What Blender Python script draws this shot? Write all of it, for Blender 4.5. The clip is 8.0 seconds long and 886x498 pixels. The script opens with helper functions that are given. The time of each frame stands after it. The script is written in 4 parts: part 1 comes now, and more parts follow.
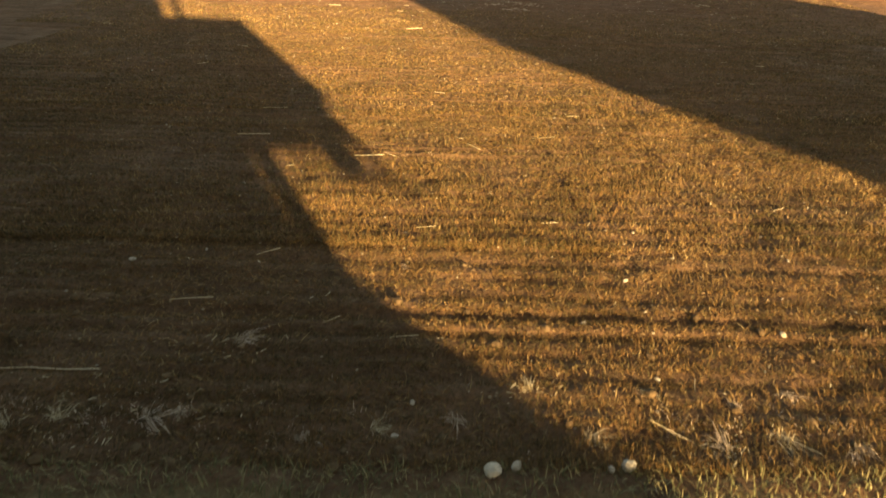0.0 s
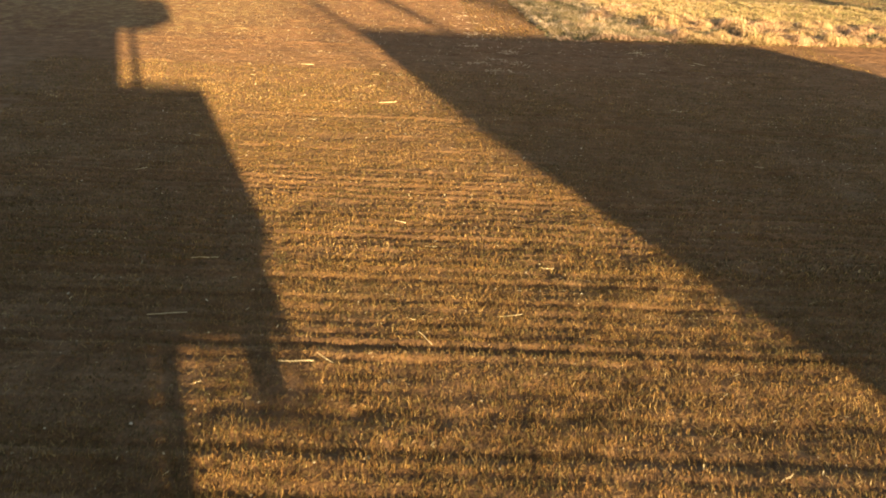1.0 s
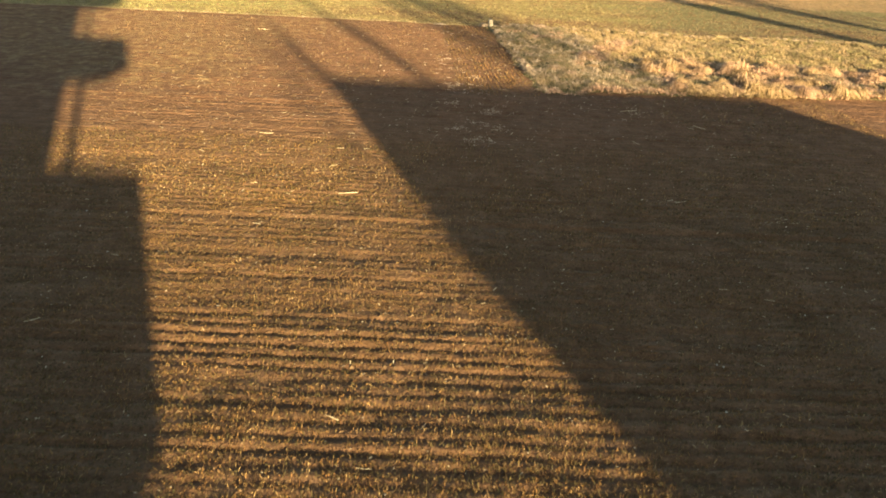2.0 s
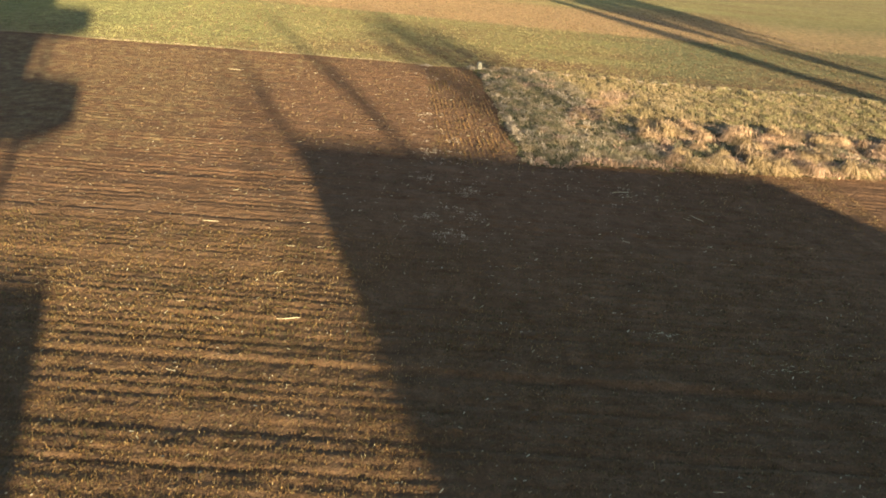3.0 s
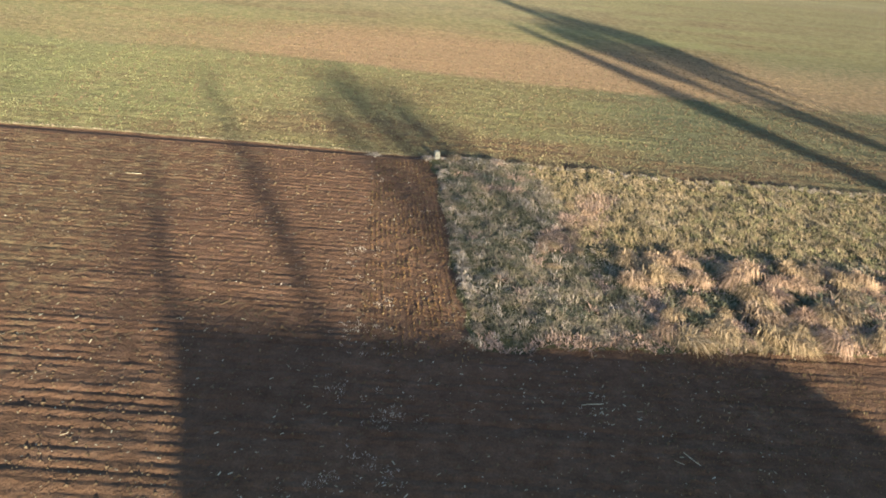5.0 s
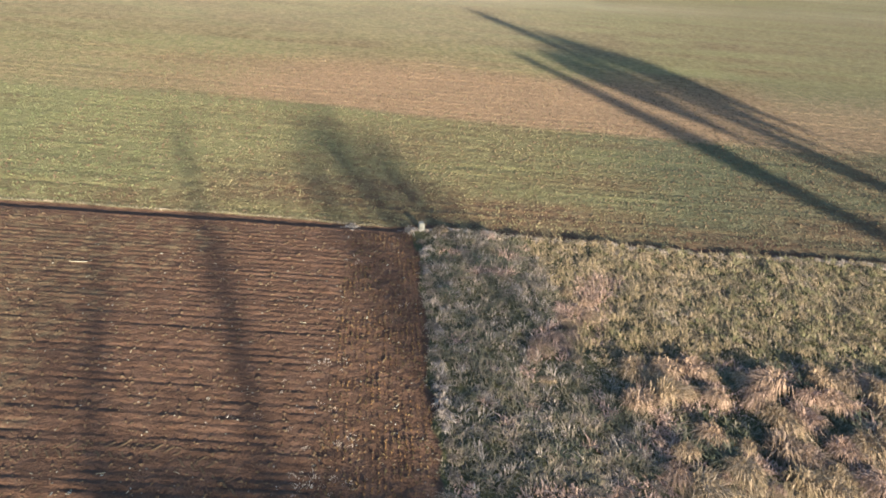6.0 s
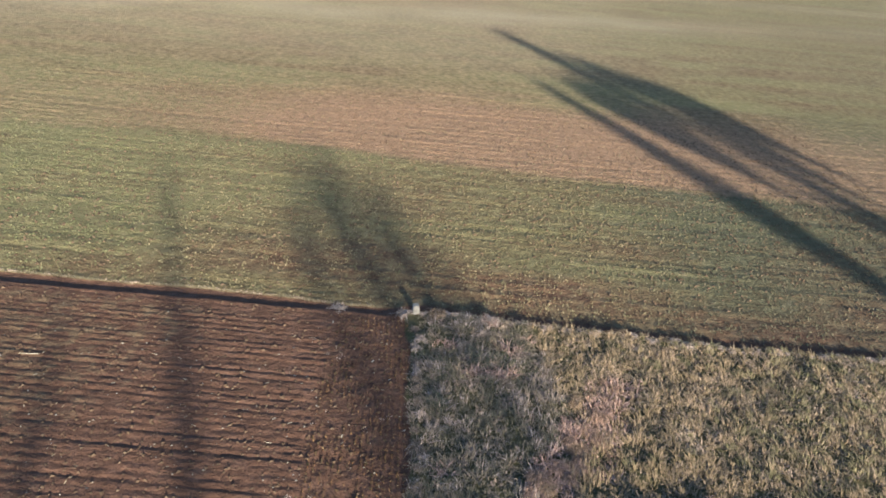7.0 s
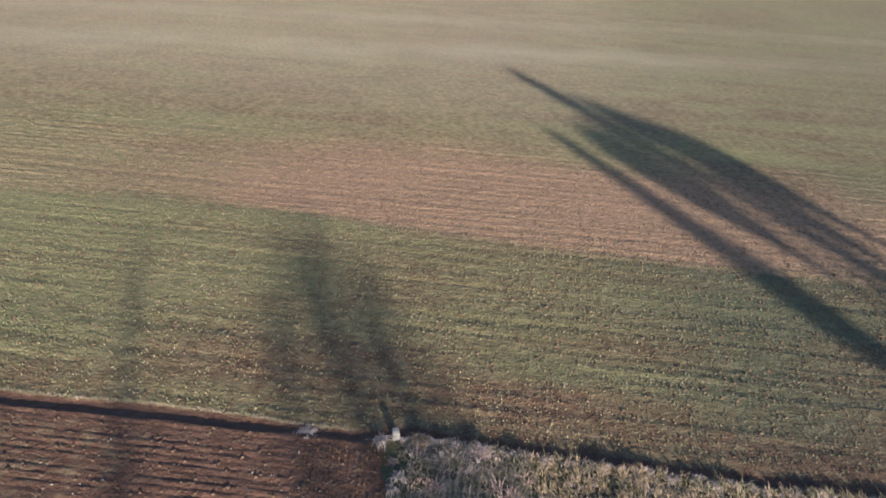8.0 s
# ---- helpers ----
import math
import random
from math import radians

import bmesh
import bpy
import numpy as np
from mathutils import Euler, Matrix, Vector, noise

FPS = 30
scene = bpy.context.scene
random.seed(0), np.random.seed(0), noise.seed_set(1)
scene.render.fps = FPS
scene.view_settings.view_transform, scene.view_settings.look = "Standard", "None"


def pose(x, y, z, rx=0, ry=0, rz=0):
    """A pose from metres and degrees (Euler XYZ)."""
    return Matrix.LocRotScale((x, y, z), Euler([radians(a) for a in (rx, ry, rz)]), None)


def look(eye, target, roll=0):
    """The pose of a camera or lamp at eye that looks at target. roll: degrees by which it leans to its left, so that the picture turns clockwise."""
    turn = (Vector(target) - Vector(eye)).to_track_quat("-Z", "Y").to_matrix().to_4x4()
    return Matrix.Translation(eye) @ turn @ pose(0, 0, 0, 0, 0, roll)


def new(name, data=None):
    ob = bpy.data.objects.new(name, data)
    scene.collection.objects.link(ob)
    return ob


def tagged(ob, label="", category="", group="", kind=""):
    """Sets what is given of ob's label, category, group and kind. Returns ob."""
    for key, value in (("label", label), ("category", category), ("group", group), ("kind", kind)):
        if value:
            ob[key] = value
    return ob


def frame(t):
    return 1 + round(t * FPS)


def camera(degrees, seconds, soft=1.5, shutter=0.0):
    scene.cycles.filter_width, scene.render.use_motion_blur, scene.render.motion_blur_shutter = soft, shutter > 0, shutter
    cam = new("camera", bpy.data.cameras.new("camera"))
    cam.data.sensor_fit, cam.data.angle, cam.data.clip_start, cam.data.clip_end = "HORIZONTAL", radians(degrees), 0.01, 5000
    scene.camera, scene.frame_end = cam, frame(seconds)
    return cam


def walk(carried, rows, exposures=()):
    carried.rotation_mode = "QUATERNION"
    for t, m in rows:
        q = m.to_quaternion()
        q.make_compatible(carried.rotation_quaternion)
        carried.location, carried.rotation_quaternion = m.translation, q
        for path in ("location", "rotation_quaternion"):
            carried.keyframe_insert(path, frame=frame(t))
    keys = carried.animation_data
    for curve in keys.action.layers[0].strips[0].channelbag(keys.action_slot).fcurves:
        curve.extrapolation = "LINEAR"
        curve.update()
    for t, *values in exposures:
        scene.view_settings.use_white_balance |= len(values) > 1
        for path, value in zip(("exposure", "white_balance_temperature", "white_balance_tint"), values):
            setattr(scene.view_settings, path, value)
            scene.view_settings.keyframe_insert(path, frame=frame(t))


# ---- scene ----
cam = camera(70.0, 8.0, soft=1.7, shutter=0.15)
PATH = [
    (0, (0.06, -0.12, 2.718), (0.084, 1.634, 1.757), 1.8),
    (0.5, (0.286, 0.865, 3.417), (0.315, 2.622, 2.463), 2.5),
    (1, (0.53, 1.993, 4.048), (0.57, 3.753, 3.099), 2.6),
    (1.5, (0.826, 3.329, 4.723), (0.871, 5.083, 3.762), 2.8),
    (2, (1.141, 4.746, 5.383), (1.19, 6.504, 4.43), 3.0),
    (2.2, (1.27, 5.318, 5.618), (1.318, 7.079, 4.67), 3.2),
    (3.3, (2.019, 8.618, 7.268), (2.087, 10.372, 6.31), 5.3),
    (3.5, (2.179, 9.285, 7.526), (2.248, 11.027, 6.546), 5.2),
    (4, (2.593, 10.914, 8.174), (2.653, 12.664, 7.209), 4.2),
    (4.2, (2.7, 11.547, 8.351), (2.778, 13.303, 7.397), 5.4),
    (5.3, (3.452, 15.305, 10.012), (3.549, 17.041, 9.022), 5.5),
    (5.5, (3.588, 16.003, 10.248), (3.677, 17.745, 9.27), 5.0),
    (6, (4.015, 17.835, 10.902), (4.077, 19.579, 9.924), 4.8),
    (6.5, (4.447, 19.626, 11.562), (4.46, 21.374, 10.59), 4.3),
    (7, (4.838, 21.38, 12.203), (4.815, 23.121, 11.219), 4.7),
    (7.5, (5.23, 23.225, 12.818), (5.188, 24.974, 11.85), 5.3),
    (8, (5.543, 25.11, 13.384), (5.453, 26.874, 12.445), 3.9),
]
EXPOSURES = [
    (0.0, 2.22, 14000, 7), (0.5, 2.36, 13000, 5), (1.0, 2.33, 12300, 5), (2.0, 2.15, 9900, 0), (3.5, 1.81, 7200, -7), (4.2, 1.82, 6500, -7), (5.5, 1.78, 5680, -3), (7.0, 1.56, 5350, 6), (8.0, 1.36, 5150, 11),
]
walk(cam, [(t, look(eye, target, roll)) for t, eye, target, roll in PATH], EXPOSURES)


# ---- light ----
SUN_EL = math.atan(1 / 5.2)                 # about 10.9 degrees above the horizon
SHADE = Vector((-0.41, 0.912, 0)).normalized()   # the way the shadows fall on the ground
world = bpy.data.worlds.new("winter_sky")
scene.world = world
world.use_nodes = True
wn = world.node_tree
sky = wn.nodes.new("ShaderNodeTexSky")
sky.sky_type = "NISHITA"
sky.sun_disc = False
sky.sun_elevation = SUN_EL
sky.sun_rotation = math.atan2(-SHADE.x, -SHADE.y)
sky.air_density, sky.dust_density, sky.ozone_density = 1.0, 1.3, 1.9
wn.nodes["Background"].inputs["Strength"].default_value = 0.082
wn.links.new(sky.outputs[0], wn.nodes["Background"].inputs["Color"])
sun = new("sun", bpy.data.lights.new("sun", "SUN"))
sun.data.energy, sun.data.angle, sun.data.color = 5.0, radians(0.8), (1.0, 0.82, 0.575)
sun.matrix_world = look((0, 0, 30), Vector((0, 0, 30)) + SHADE * math.cos(SUN_EL) - Vector((0, 0, math.sin(SUN_EL))))


# ---- materials ----
def nodes_of(name, rough=0.9):
    m = bpy.data.materials.new(name)
    m.use_nodes = True
    t = m.node_tree
    b = t.nodes["Principled BSDF"]
    b.inputs["Roughness"].default_value = rough
    b.inputs["Specular IOR Level"].default_value = 0.2
    b.inputs["Diffuse Roughness"].default_value = 0.35
    return m, t, b


def noise_node(t, scale, detail=4.0, rough=0.6, stretch=(1, 1, 1)):
    geo = t.nodes.new("ShaderNodeNewGeometry")
    mapping = t.nodes.new("ShaderNodeMapping")
    mapping.inputs["Scale"].default_value = stretch
    n = t.nodes.new("ShaderNodeTexNoise")
    n.inputs["Scale"].default_value, n.inputs["Detail"].default_value, n.inputs["Roughness"].default_value = scale, detail, rough
    t.links.new(geo.outputs["Position"], mapping.inputs[0])
    t.links.new(mapping.outputs[0], n.inputs["Vector"])
    return n.outputs["Fac"]


def ramp_node(t, fac, stops):
    r = t.nodes.new("ShaderNodeValToRGB")
    while len(r.color_ramp.elements) < len(stops):
        r.color_ramp.elements.new(0.5)
    for e, (p, c) in zip(r.color_ramp.elements, stops):
        e.position, e.color = p, (*c, 1)
    t.links.new(fac, r.inputs[0])
    return r.outputs[0]


def mix_node(t, fac, a, b, mode="MIX"):
    n = t.nodes.new("ShaderNodeMix")
    n.data_type, n.blend_type = "RGBA", mode
    for v, k in ((fac, 0), (a, 6), (b, 7)):
        if isinstance(v, (int, float)):
            n.inputs[k].default_value = v
        elif isinstance(v, tuple):
            n.inputs[k].default_value = (*v, 1)
        else:
            t.links.new(v, n.inputs[k])
    return n.outputs[2]


def bump_node(t, b, height, strength, distance):
    n = t.nodes.new("ShaderNodeBump")
    n.inputs["Strength"].default_value, n.inputs["Distance"].default_value = strength, distance
    t.links.new(height, n.inputs["Height"])
    t.links.new(n.outputs[0], b.inputs["Normal"])


def rough_mat(name, c1, c2, scale, rough=0.85, bump=0.3, metal=0.0):
    """A mottled surface of two tones, with a finer grain in relief."""
    m, t, b = nodes_of(name, rough)
    b.inputs["Metallic"].default_value = metal
    a = ramp_node(t, noise_node(t, scale), ((0.3, c1), (0.7, c2)))
    g = noise_node(t, scale * 9)
    t.links.new(mix_node(t, 0.35, a, mix_node(t, g, (0.35, 0.35, 0.35), (1, 1, 1)), "MULTIPLY"), b.inputs["Base Color"])
    bump_node(t, b, g, bump, 0.01)
    return m


def leaf_mat(name, stops, rough=0.75, patch=None, weight=1.1, chance=0.7):
    """Blades: every one of its own tone, by chance along the ramp, shifted in broad patches."""
    m, t, b = nodes_of(name, rough)
    geo = t.nodes.new("ShaderNodeNewGeometry")
    fac = geo.outputs["Random Per Island"]
    if patch:
        mix = t.nodes.new("ShaderNodeMath")
        mix.operation = "MULTIPLY_ADD"
        t.links.new(noise_node(t, patch), mix.inputs[0])
        mix.inputs[1].default_value = weight
        add = t.nodes.new("ShaderNodeMath")
        add.operation = "MULTIPLY_ADD"
        t.links.new(fac, add.inputs[0])
        add.inputs[1].default_value, add.inputs[2].default_value = chance, 0.5 - (weight + chance) / 2
        t.links.new(add.outputs[0], mix.inputs[2])
        fac = mix.outputs[0]
    t.links.new(ramp_node(t, fac, stops), b.inputs["Base Color"])
    return m


def tussock_mat():
    """Dry blades, each of its own tone; every tussock between golden, pinkish and greyish."""
    m, t, b = nodes_of("tussock", 0.75)
    geo, info = t.nodes.new("ShaderNodeNewGeometry"), t.nodes.new("ShaderNodeObjectInfo")
    tone = ramp_node(t, geo.outputs["Random Per Island"], ((0.0, (0.15, 0.11, 0.07)), (0.35, (0.33, 0.235, 0.148)), (0.75, (0.50, 0.365, 0.252)), (1.0, (0.67, 0.51, 0.39))))
    tint = ramp_node(t, info.outputs["Random"], ((0.0, (0.68, 0.65, 0.67)), (0.3, (0.96, 0.84, 0.93)), (0.6, (0.97, 0.91, 0.86)), (1.0, (0.84, 0.82, 0.77))))
    t.links.new(mix_node(t, 1.0, tone, tint, "MULTIPLY"), b.inputs["Base Color"])
    return m


def ground_mat():
    m, t, b = nodes_of("ground", 0.95)

    def attr(name):
        a = t.nodes.new("ShaderNodeAttribute")
        a.attribute_name = name
        return a.outputs["Fac"]

    def edge(fac, noise, amount, lo, hi):
        add = t.nodes.new("ShaderNodeMath")
        add.operation = "MULTIPLY_ADD"
        t.links.new(noise, add.inputs[0])
        add.inputs[1].default_value = amount
        t.links.new(fac, add.inputs[2])
        r = t.nodes.new("ShaderNodeMapRange")
        r.inputs[1].default_value, r.inputs[2].default_value = lo + amount / 2, hi + amount / 2
        t.links.new(add.outputs[0], r.inputs[0])
        return r.outputs[0]

    fine, mid, big = noise_node(t, 22, 5, 0.7), noise_node(t, 2.6, 5, 0.65), noise_node(t, 0.22, 3)
    streak = noise_node(t, 3.0, 4, 0.7, (0.12, 1.6, 1))
    soil = ramp_node(t, mid, ((0.25, (0.105, 0.066, 0.040)), (0.5, (0.155, 0.099, 0.061)), (0.78, (0.215, 0.148, 0.098))))
    soil = mix_node(t, 0.55, soil, ramp_node(t, fine, ((0.3, (0.42, 0.40, 0.38)), (0.65, (1.1, 1.08, 1.05)))), "MULTIPLY")
    soil = mix_node(t, 0.3, soil, ramp_node(t, streak, ((0.35, (0.6, 0.58, 0.55)), (0.65, (1.15, 1.1, 1.05)))), "MULTIPLY")
    green = ramp_node(t, mid, ((0.25, (0.146, 0.138, 0.062)), (0.55, (0.224, 0.194, 0.095)), (0.8, (0.310, 0.250, 0.138))))
    green = mix_node(t, 0.5, green, ramp_node(t, fine, ((0.3, (0.45, 0.45, 0.42)), (0.65, (1.15, 1.15, 1.1)))), "MULTIPLY")
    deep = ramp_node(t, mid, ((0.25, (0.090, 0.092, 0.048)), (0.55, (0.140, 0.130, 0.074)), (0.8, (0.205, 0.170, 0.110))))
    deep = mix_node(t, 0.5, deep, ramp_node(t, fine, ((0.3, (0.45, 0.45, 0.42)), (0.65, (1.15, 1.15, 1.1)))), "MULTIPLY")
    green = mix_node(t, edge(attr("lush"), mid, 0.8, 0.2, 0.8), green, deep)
    band = ramp_node(t, mid, ((0.3, (0.255, 0.153, 0.090)), (0.7, (0.370, 0.241, 0.150))))
    band = mix_node(t, 0.5, band, ramp_node(t, fine, ((0.35, (0.55, 0.5, 0.48)), (0.6, (1.1, 1.1, 1.1)))), "MULTIPLY")
    sod = ramp_node(t, mid, ((0.3, (0.055, 0.060, 0.026)), (0.7, (0.150, 0.125, 0.065))))
    pale = ramp_node(t, fine, ((0.3, (0.27, 0.22, 0.14)), (0.7, (0.40, 0.34, 0.24))))
    soil = mix_node(t, 1.0, soil, (1.06, 0.955, 1.01), "MULTIPLY")
    # soil further out is tinted slightly darker and less green
    soil_tint = t.nodes.new("ShaderNodeMath")
    soil_tint.operation = "MULTIPLY"
    t.links.new(attr("soil_tint"), soil_tint.inputs[0])
    soil_tint.inputs[1].default_value = 0.8
    soil = mix_node(t, soil_tint.outputs[0], soil, (0.89, 0.83, 0.88), "MULTIPLY")
    c = mix_node(t, edge(attr("green"), mid, 0.7, 0.3, 0.75), soil, green)
    c = mix_node(t, edge(attr("band"), mid, 0.9, 0.25, 0.8), c, band)
    c = mix_node(t, edge(attr("sod"), mid, 0.6, 0.35, 0.65), c, sod)
    c = mix_node(t, edge(attr("pale"), fine, 1.0, 0.2, 0.9), c, pale)
    c = mix_node(t, 0.35, c, ramp_node(t, big, ((0.3, (0.78, 0.8, 0.8)), (0.7, (1.12, 1.1, 1.08)))), "MULTIPLY")
    t.links.new(c, b.inputs["Base Color"])
    lumps = noise_node(t, 8.5, 4, 0.7)
    both = t.nodes.new("ShaderNodeMath")
    both.operation = "MULTIPLY_ADD"
    t.links.new(lumps, both.inputs[0])
    both.inputs[1].default_value = 2.2
    t.links.new(fine, both.inputs[2])
    wide = t.nodes.new("ShaderNodeMath")
    wide.operation = "MULTIPLY_ADD"
    t.links.new(noise_node(t, 3.4, 3, 0.6, (0.6, 1.3, 1)), wide.inputs[0])
    wide.inputs[1].default_value = 3.2
    t.links.new(both.outputs[0], wide.inputs[2])
    bump_node(t, b, wide.outputs[0], 0.95, 0.035)
    return m


GROUND = ground_mat()
SEEDLING = leaf_mat("seedling", ((0.0, (0.062, 0.062, 0.028)), (0.4, (0.125, 0.098, 0.046)), (0.75, (0.25, 0.158, 0.080)), (0.95, (0.44, 0.315, 0.175)), (1.0, (0.58, 0.45, 0.29))), patch=0.5)
SPROUT = leaf_mat("sprout", ((0.0, (0.036, 0.034, 0.015)), (0.42, (0.085, 0.060, 0.027)), (0.68, (0.180, 0.090, 0.040)), (0.88, (0.27, 0.16, 0.070)), (1.0, (0.52, 0.37, 0.20))), patch=0.7)
FAR_CROP = leaf_mat("far_crop", ((0.0, (0.116, 0.114, 0.054)), (0.5, (0.224, 0.188, 0.098)), (1.0, (0.380, 0.295, 0.175))), patch=0.3)
FRESH_CROP = leaf_mat("fresh_crop", ((0.0, (0.100, 0.118, 0.050)), (0.5, (0.195, 0.195, 0.092)), (1.0, (0.350, 0.305, 0.165))), patch=0.3)
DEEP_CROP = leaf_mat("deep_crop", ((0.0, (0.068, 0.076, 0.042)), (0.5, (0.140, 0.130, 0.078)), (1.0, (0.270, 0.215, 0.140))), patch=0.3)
MEADOW = leaf_mat("meadow_grass", ((0.0, (0.114, 0.108, 0.068)), (0.35, (0.192, 0.162, 0.112)), (0.58, (0.270, 0.212, 0.150)), (0.82, (0.385, 0.285, 0.222)), (1.0, (0.500, 0.385, 0.315))), patch=1.8, weight=2.2, chance=0.35)
ROUGH_GRASS = leaf_mat("rough_grass", ((0.0, (0.105, 0.096, 0.052)), (0.4, (0.235, 0.182, 0.112)), (0.7, (0.390, 0.285, 0.195)), (1.0, (0.565, 0.425, 0.325))), patch=0.9)
DRY_GRASS = leaf_mat("dry_grass", ((0.0, (0.200, 0.128, 0.092)), (0.5, (0.420, 0.268, 0.205)), (1.0, (0.660, 0.455, 0.370))))
GREEN_GRASS = leaf_mat("green_grass", ((0.0, (0.076, 0.082, 0.052)), (0.45, (0.142, 0.134, 0.088)), (0.75, (0.25, 0.21, 0.145)), (1.0, (0.44, 0.34, 0.27))), patch=1.6, weight=1.5)
MAT_GRASS = leaf_mat("matted_grass", ((0.0, (0.116, 0.092, 0.050)), (0.3, (0.222, 0.164, 0.092)), (0.65, (0.355, 0.256, 0.160)), (1.0, (0.53, 0.38, 0.27))), patch=0.6)
OLIVE_GRASS = leaf_mat("olive_grass", ((0.0, (0.098, 0.092, 0.046)), (0.35, (0.180, 0.158, 0.080)), (0.7, (0.285, 0.232, 0.128)), (1.0, (0.46, 0.36, 0.23))), patch=0.6)
PALE_GRASS = leaf_mat("bleached_grass", ((0.0, (0.20, 0.165, 0.125)), (0.5, (0.42, 0.325, 0.27)), (1.0, (0.66, 0.53, 0.47))))
TUSSOCK = tussock_mat()
GREY_GRASS = leaf_mat("grey_grass", ((0.0, (0.115, 0.090, 0.063)), (0.5, (0.245, 0.182, 0.136)), (1.0, (0.42, 0.325, 0.27))))
VERGE = leaf_mat("verge_grass", ((0.0, (0.075, 0.085, 0.045)), (0.6, (0.16, 0.15, 0.08)), (1.0, (0.36, 0.30, 0.18))))
STRAW = leaf_mat("straw", ((0.0, (0.28, 0.21, 0.135)), (0.5, (0.44, 0.36, 0.25)), (1.0, (0.62, 0.54, 0.42))))
LITTER = leaf_mat("litter", ((0.0, (0.10, 0.062, 0.034)), (0.5, (0.21, 0.135, 0.072)), (0.85, (0.34, 0.24, 0.13)), (1.0, (0.55, 0.44, 0.28))), patch=0.8)
CLOD = leaf_mat("clod", ((0.0, (0.085, 0.054, 0.033)), (0.9, (0.155, 0.100, 0.062)), (1.0, (0.19, 0.132, 0.085))))
EARTH = rough_mat("earth_clod", (0.10, 0.064, 0.040), (0.17, 0.112, 0.070), 18, 0.95, 0.8)
STONE = rough_mat("field_stone", (0.38, 0.34, 0.30), (0.62, 0.57, 0.51), 14)
CHIP = rough_mat("stone_chip", (0.27, 0.225, 0.18), (0.46, 0.40, 0.33), 14)
MARKER = rough_mat("marker_stone", (0.22, 0.20, 0.18), (0.40, 0.365, 0.325), 9)
RENDERED = rough_mat("rendered_wall", (0.58, 0.54, 0.47), (0.68, 0.64, 0.57), 1.5)
CONCRETE = rough_mat("concrete", (0.36, 0.35, 0.33), (0.46, 0.45, 0.43), 3)
TILE = rough_mat("roof_tile", (0.20, 0.075, 0.045), (0.30, 0.12, 0.07), 5)
WOOD = rough_mat("brown_wood", (0.12, 0.07, 0.04), (0.20, 0.12, 0.07), 8)
WHITE = rough_mat("white_paint", (0.74, 0.74, 0.72), (0.82, 0.82, 0.80), 4, 0.5, 0.05)
STEEL = rough_mat("galvanised_steel", (0.42, 0.43, 0.44), (0.55, 0.56, 0.57), 12, 0.45, 0.05, 0.9)
BARK = rough_mat("bark", (0.085, 0.065, 0.05), (0.16, 0.13, 0.10), 12, 0.95, 0.6)
GLASS, _t, _b = nodes_of("window_glass", 0.05)
_b.inputs["Base Color"].default_value = (0.04, 0.05, 0.06, 1)
_b.inputs["Specular IOR Level"].default_value = 0.6


# ---- mesh helpers ----
rng = np.random.default_rng(7)


def lattice(seed):
    return np.random.default_rng(seed).random((256, 256))


def vnoise(x, y, size, seed):
    """Smooth noise from -1 to 1 with features of about that size in metres."""
    g = lattice(seed)
    u, v = np.asarray(x) / size + 1000.37, np.asarray(y) / size + 1000.71
    i, j = np.floor(u).astype(int), np.floor(v).astype(int)
    f, h = u - i, v - j
    f, h = f * f * (3 - 2 * f), h * h * (3 - 2 * h)
    a, b, c, d = g[i % 256, j % 256], g[(i + 1) % 256, j % 256], g[i % 256, (j + 1) % 256], g[(i + 1) % 256, (j + 1) % 256]
    return 2 * ((a * (1 - f) + b * f) * (1 - h) + (c * (1 - f) + d * f) * h) - 1


def mesh_of(name, verts, faces, material, smooth=False):
    """A mesh from numpy arrays; faces all of one size, or a list of such arrays."""
    me = bpy.data.meshes.new(name)
    groups = faces if isinstance(faces, list) else [faces]
    loops = np.concatenate([f.ravel() for f in groups])
    sizes = np.concatenate([np.full(len(f), f.shape[1]) for f in groups])
    me.vertices.add(len(verts))
    me.vertices.foreach_set("co", np.asarray(verts, np.float32).ravel())
    me.loops.add(len(loops))
    me.loops.foreach_set("vertex_index", loops.astype(np.int32))
    me.polygons.add(len(sizes))
    me.polygons.foreach_set("loop_start", np.concatenate(([0], np.cumsum(sizes)[:-1])).astype(np.int32))
    me.polygons.foreach_set("use_smooth", np.full(len(sizes), smooth))
    me.update(calc_edges=True)
    me.materials.append(material)
    return me


def part(name, bm, material, parent=None, label=""):
    """One bmesh as ONE mesh object, under a thing or a part."""
    me = bpy.data.meshes.new(name)
    bm.normal_update()
    bm.to_mesh(me)
    bm.free()
    me.materials.append(material)
    ob = new(name, me)
    ob.parent = parent
    return tagged(ob, label)


def add_box(bm, x0, x1, y0, y1, z0, z1, bevel=0.0):
    r = bmesh.ops.create_cube(bm, size=1, matrix=Matrix.LocRotScale(((x0 + x1) / 2, (y0 + y1) / 2, (z0 + z1) / 2), None, (x1 - x0, y1 - y0, z1 - z0)))
    if bevel:
        edges = list({e for v in r["verts"] for e in v.link_edges})
        bmesh.ops.bevel(bm, geom=edges, offset=bevel, segments=2, affect="EDGES")
    return bm


def box(*a, bevel=0.0):
    return add_box(bmesh.new(), *a, bevel=bevel)


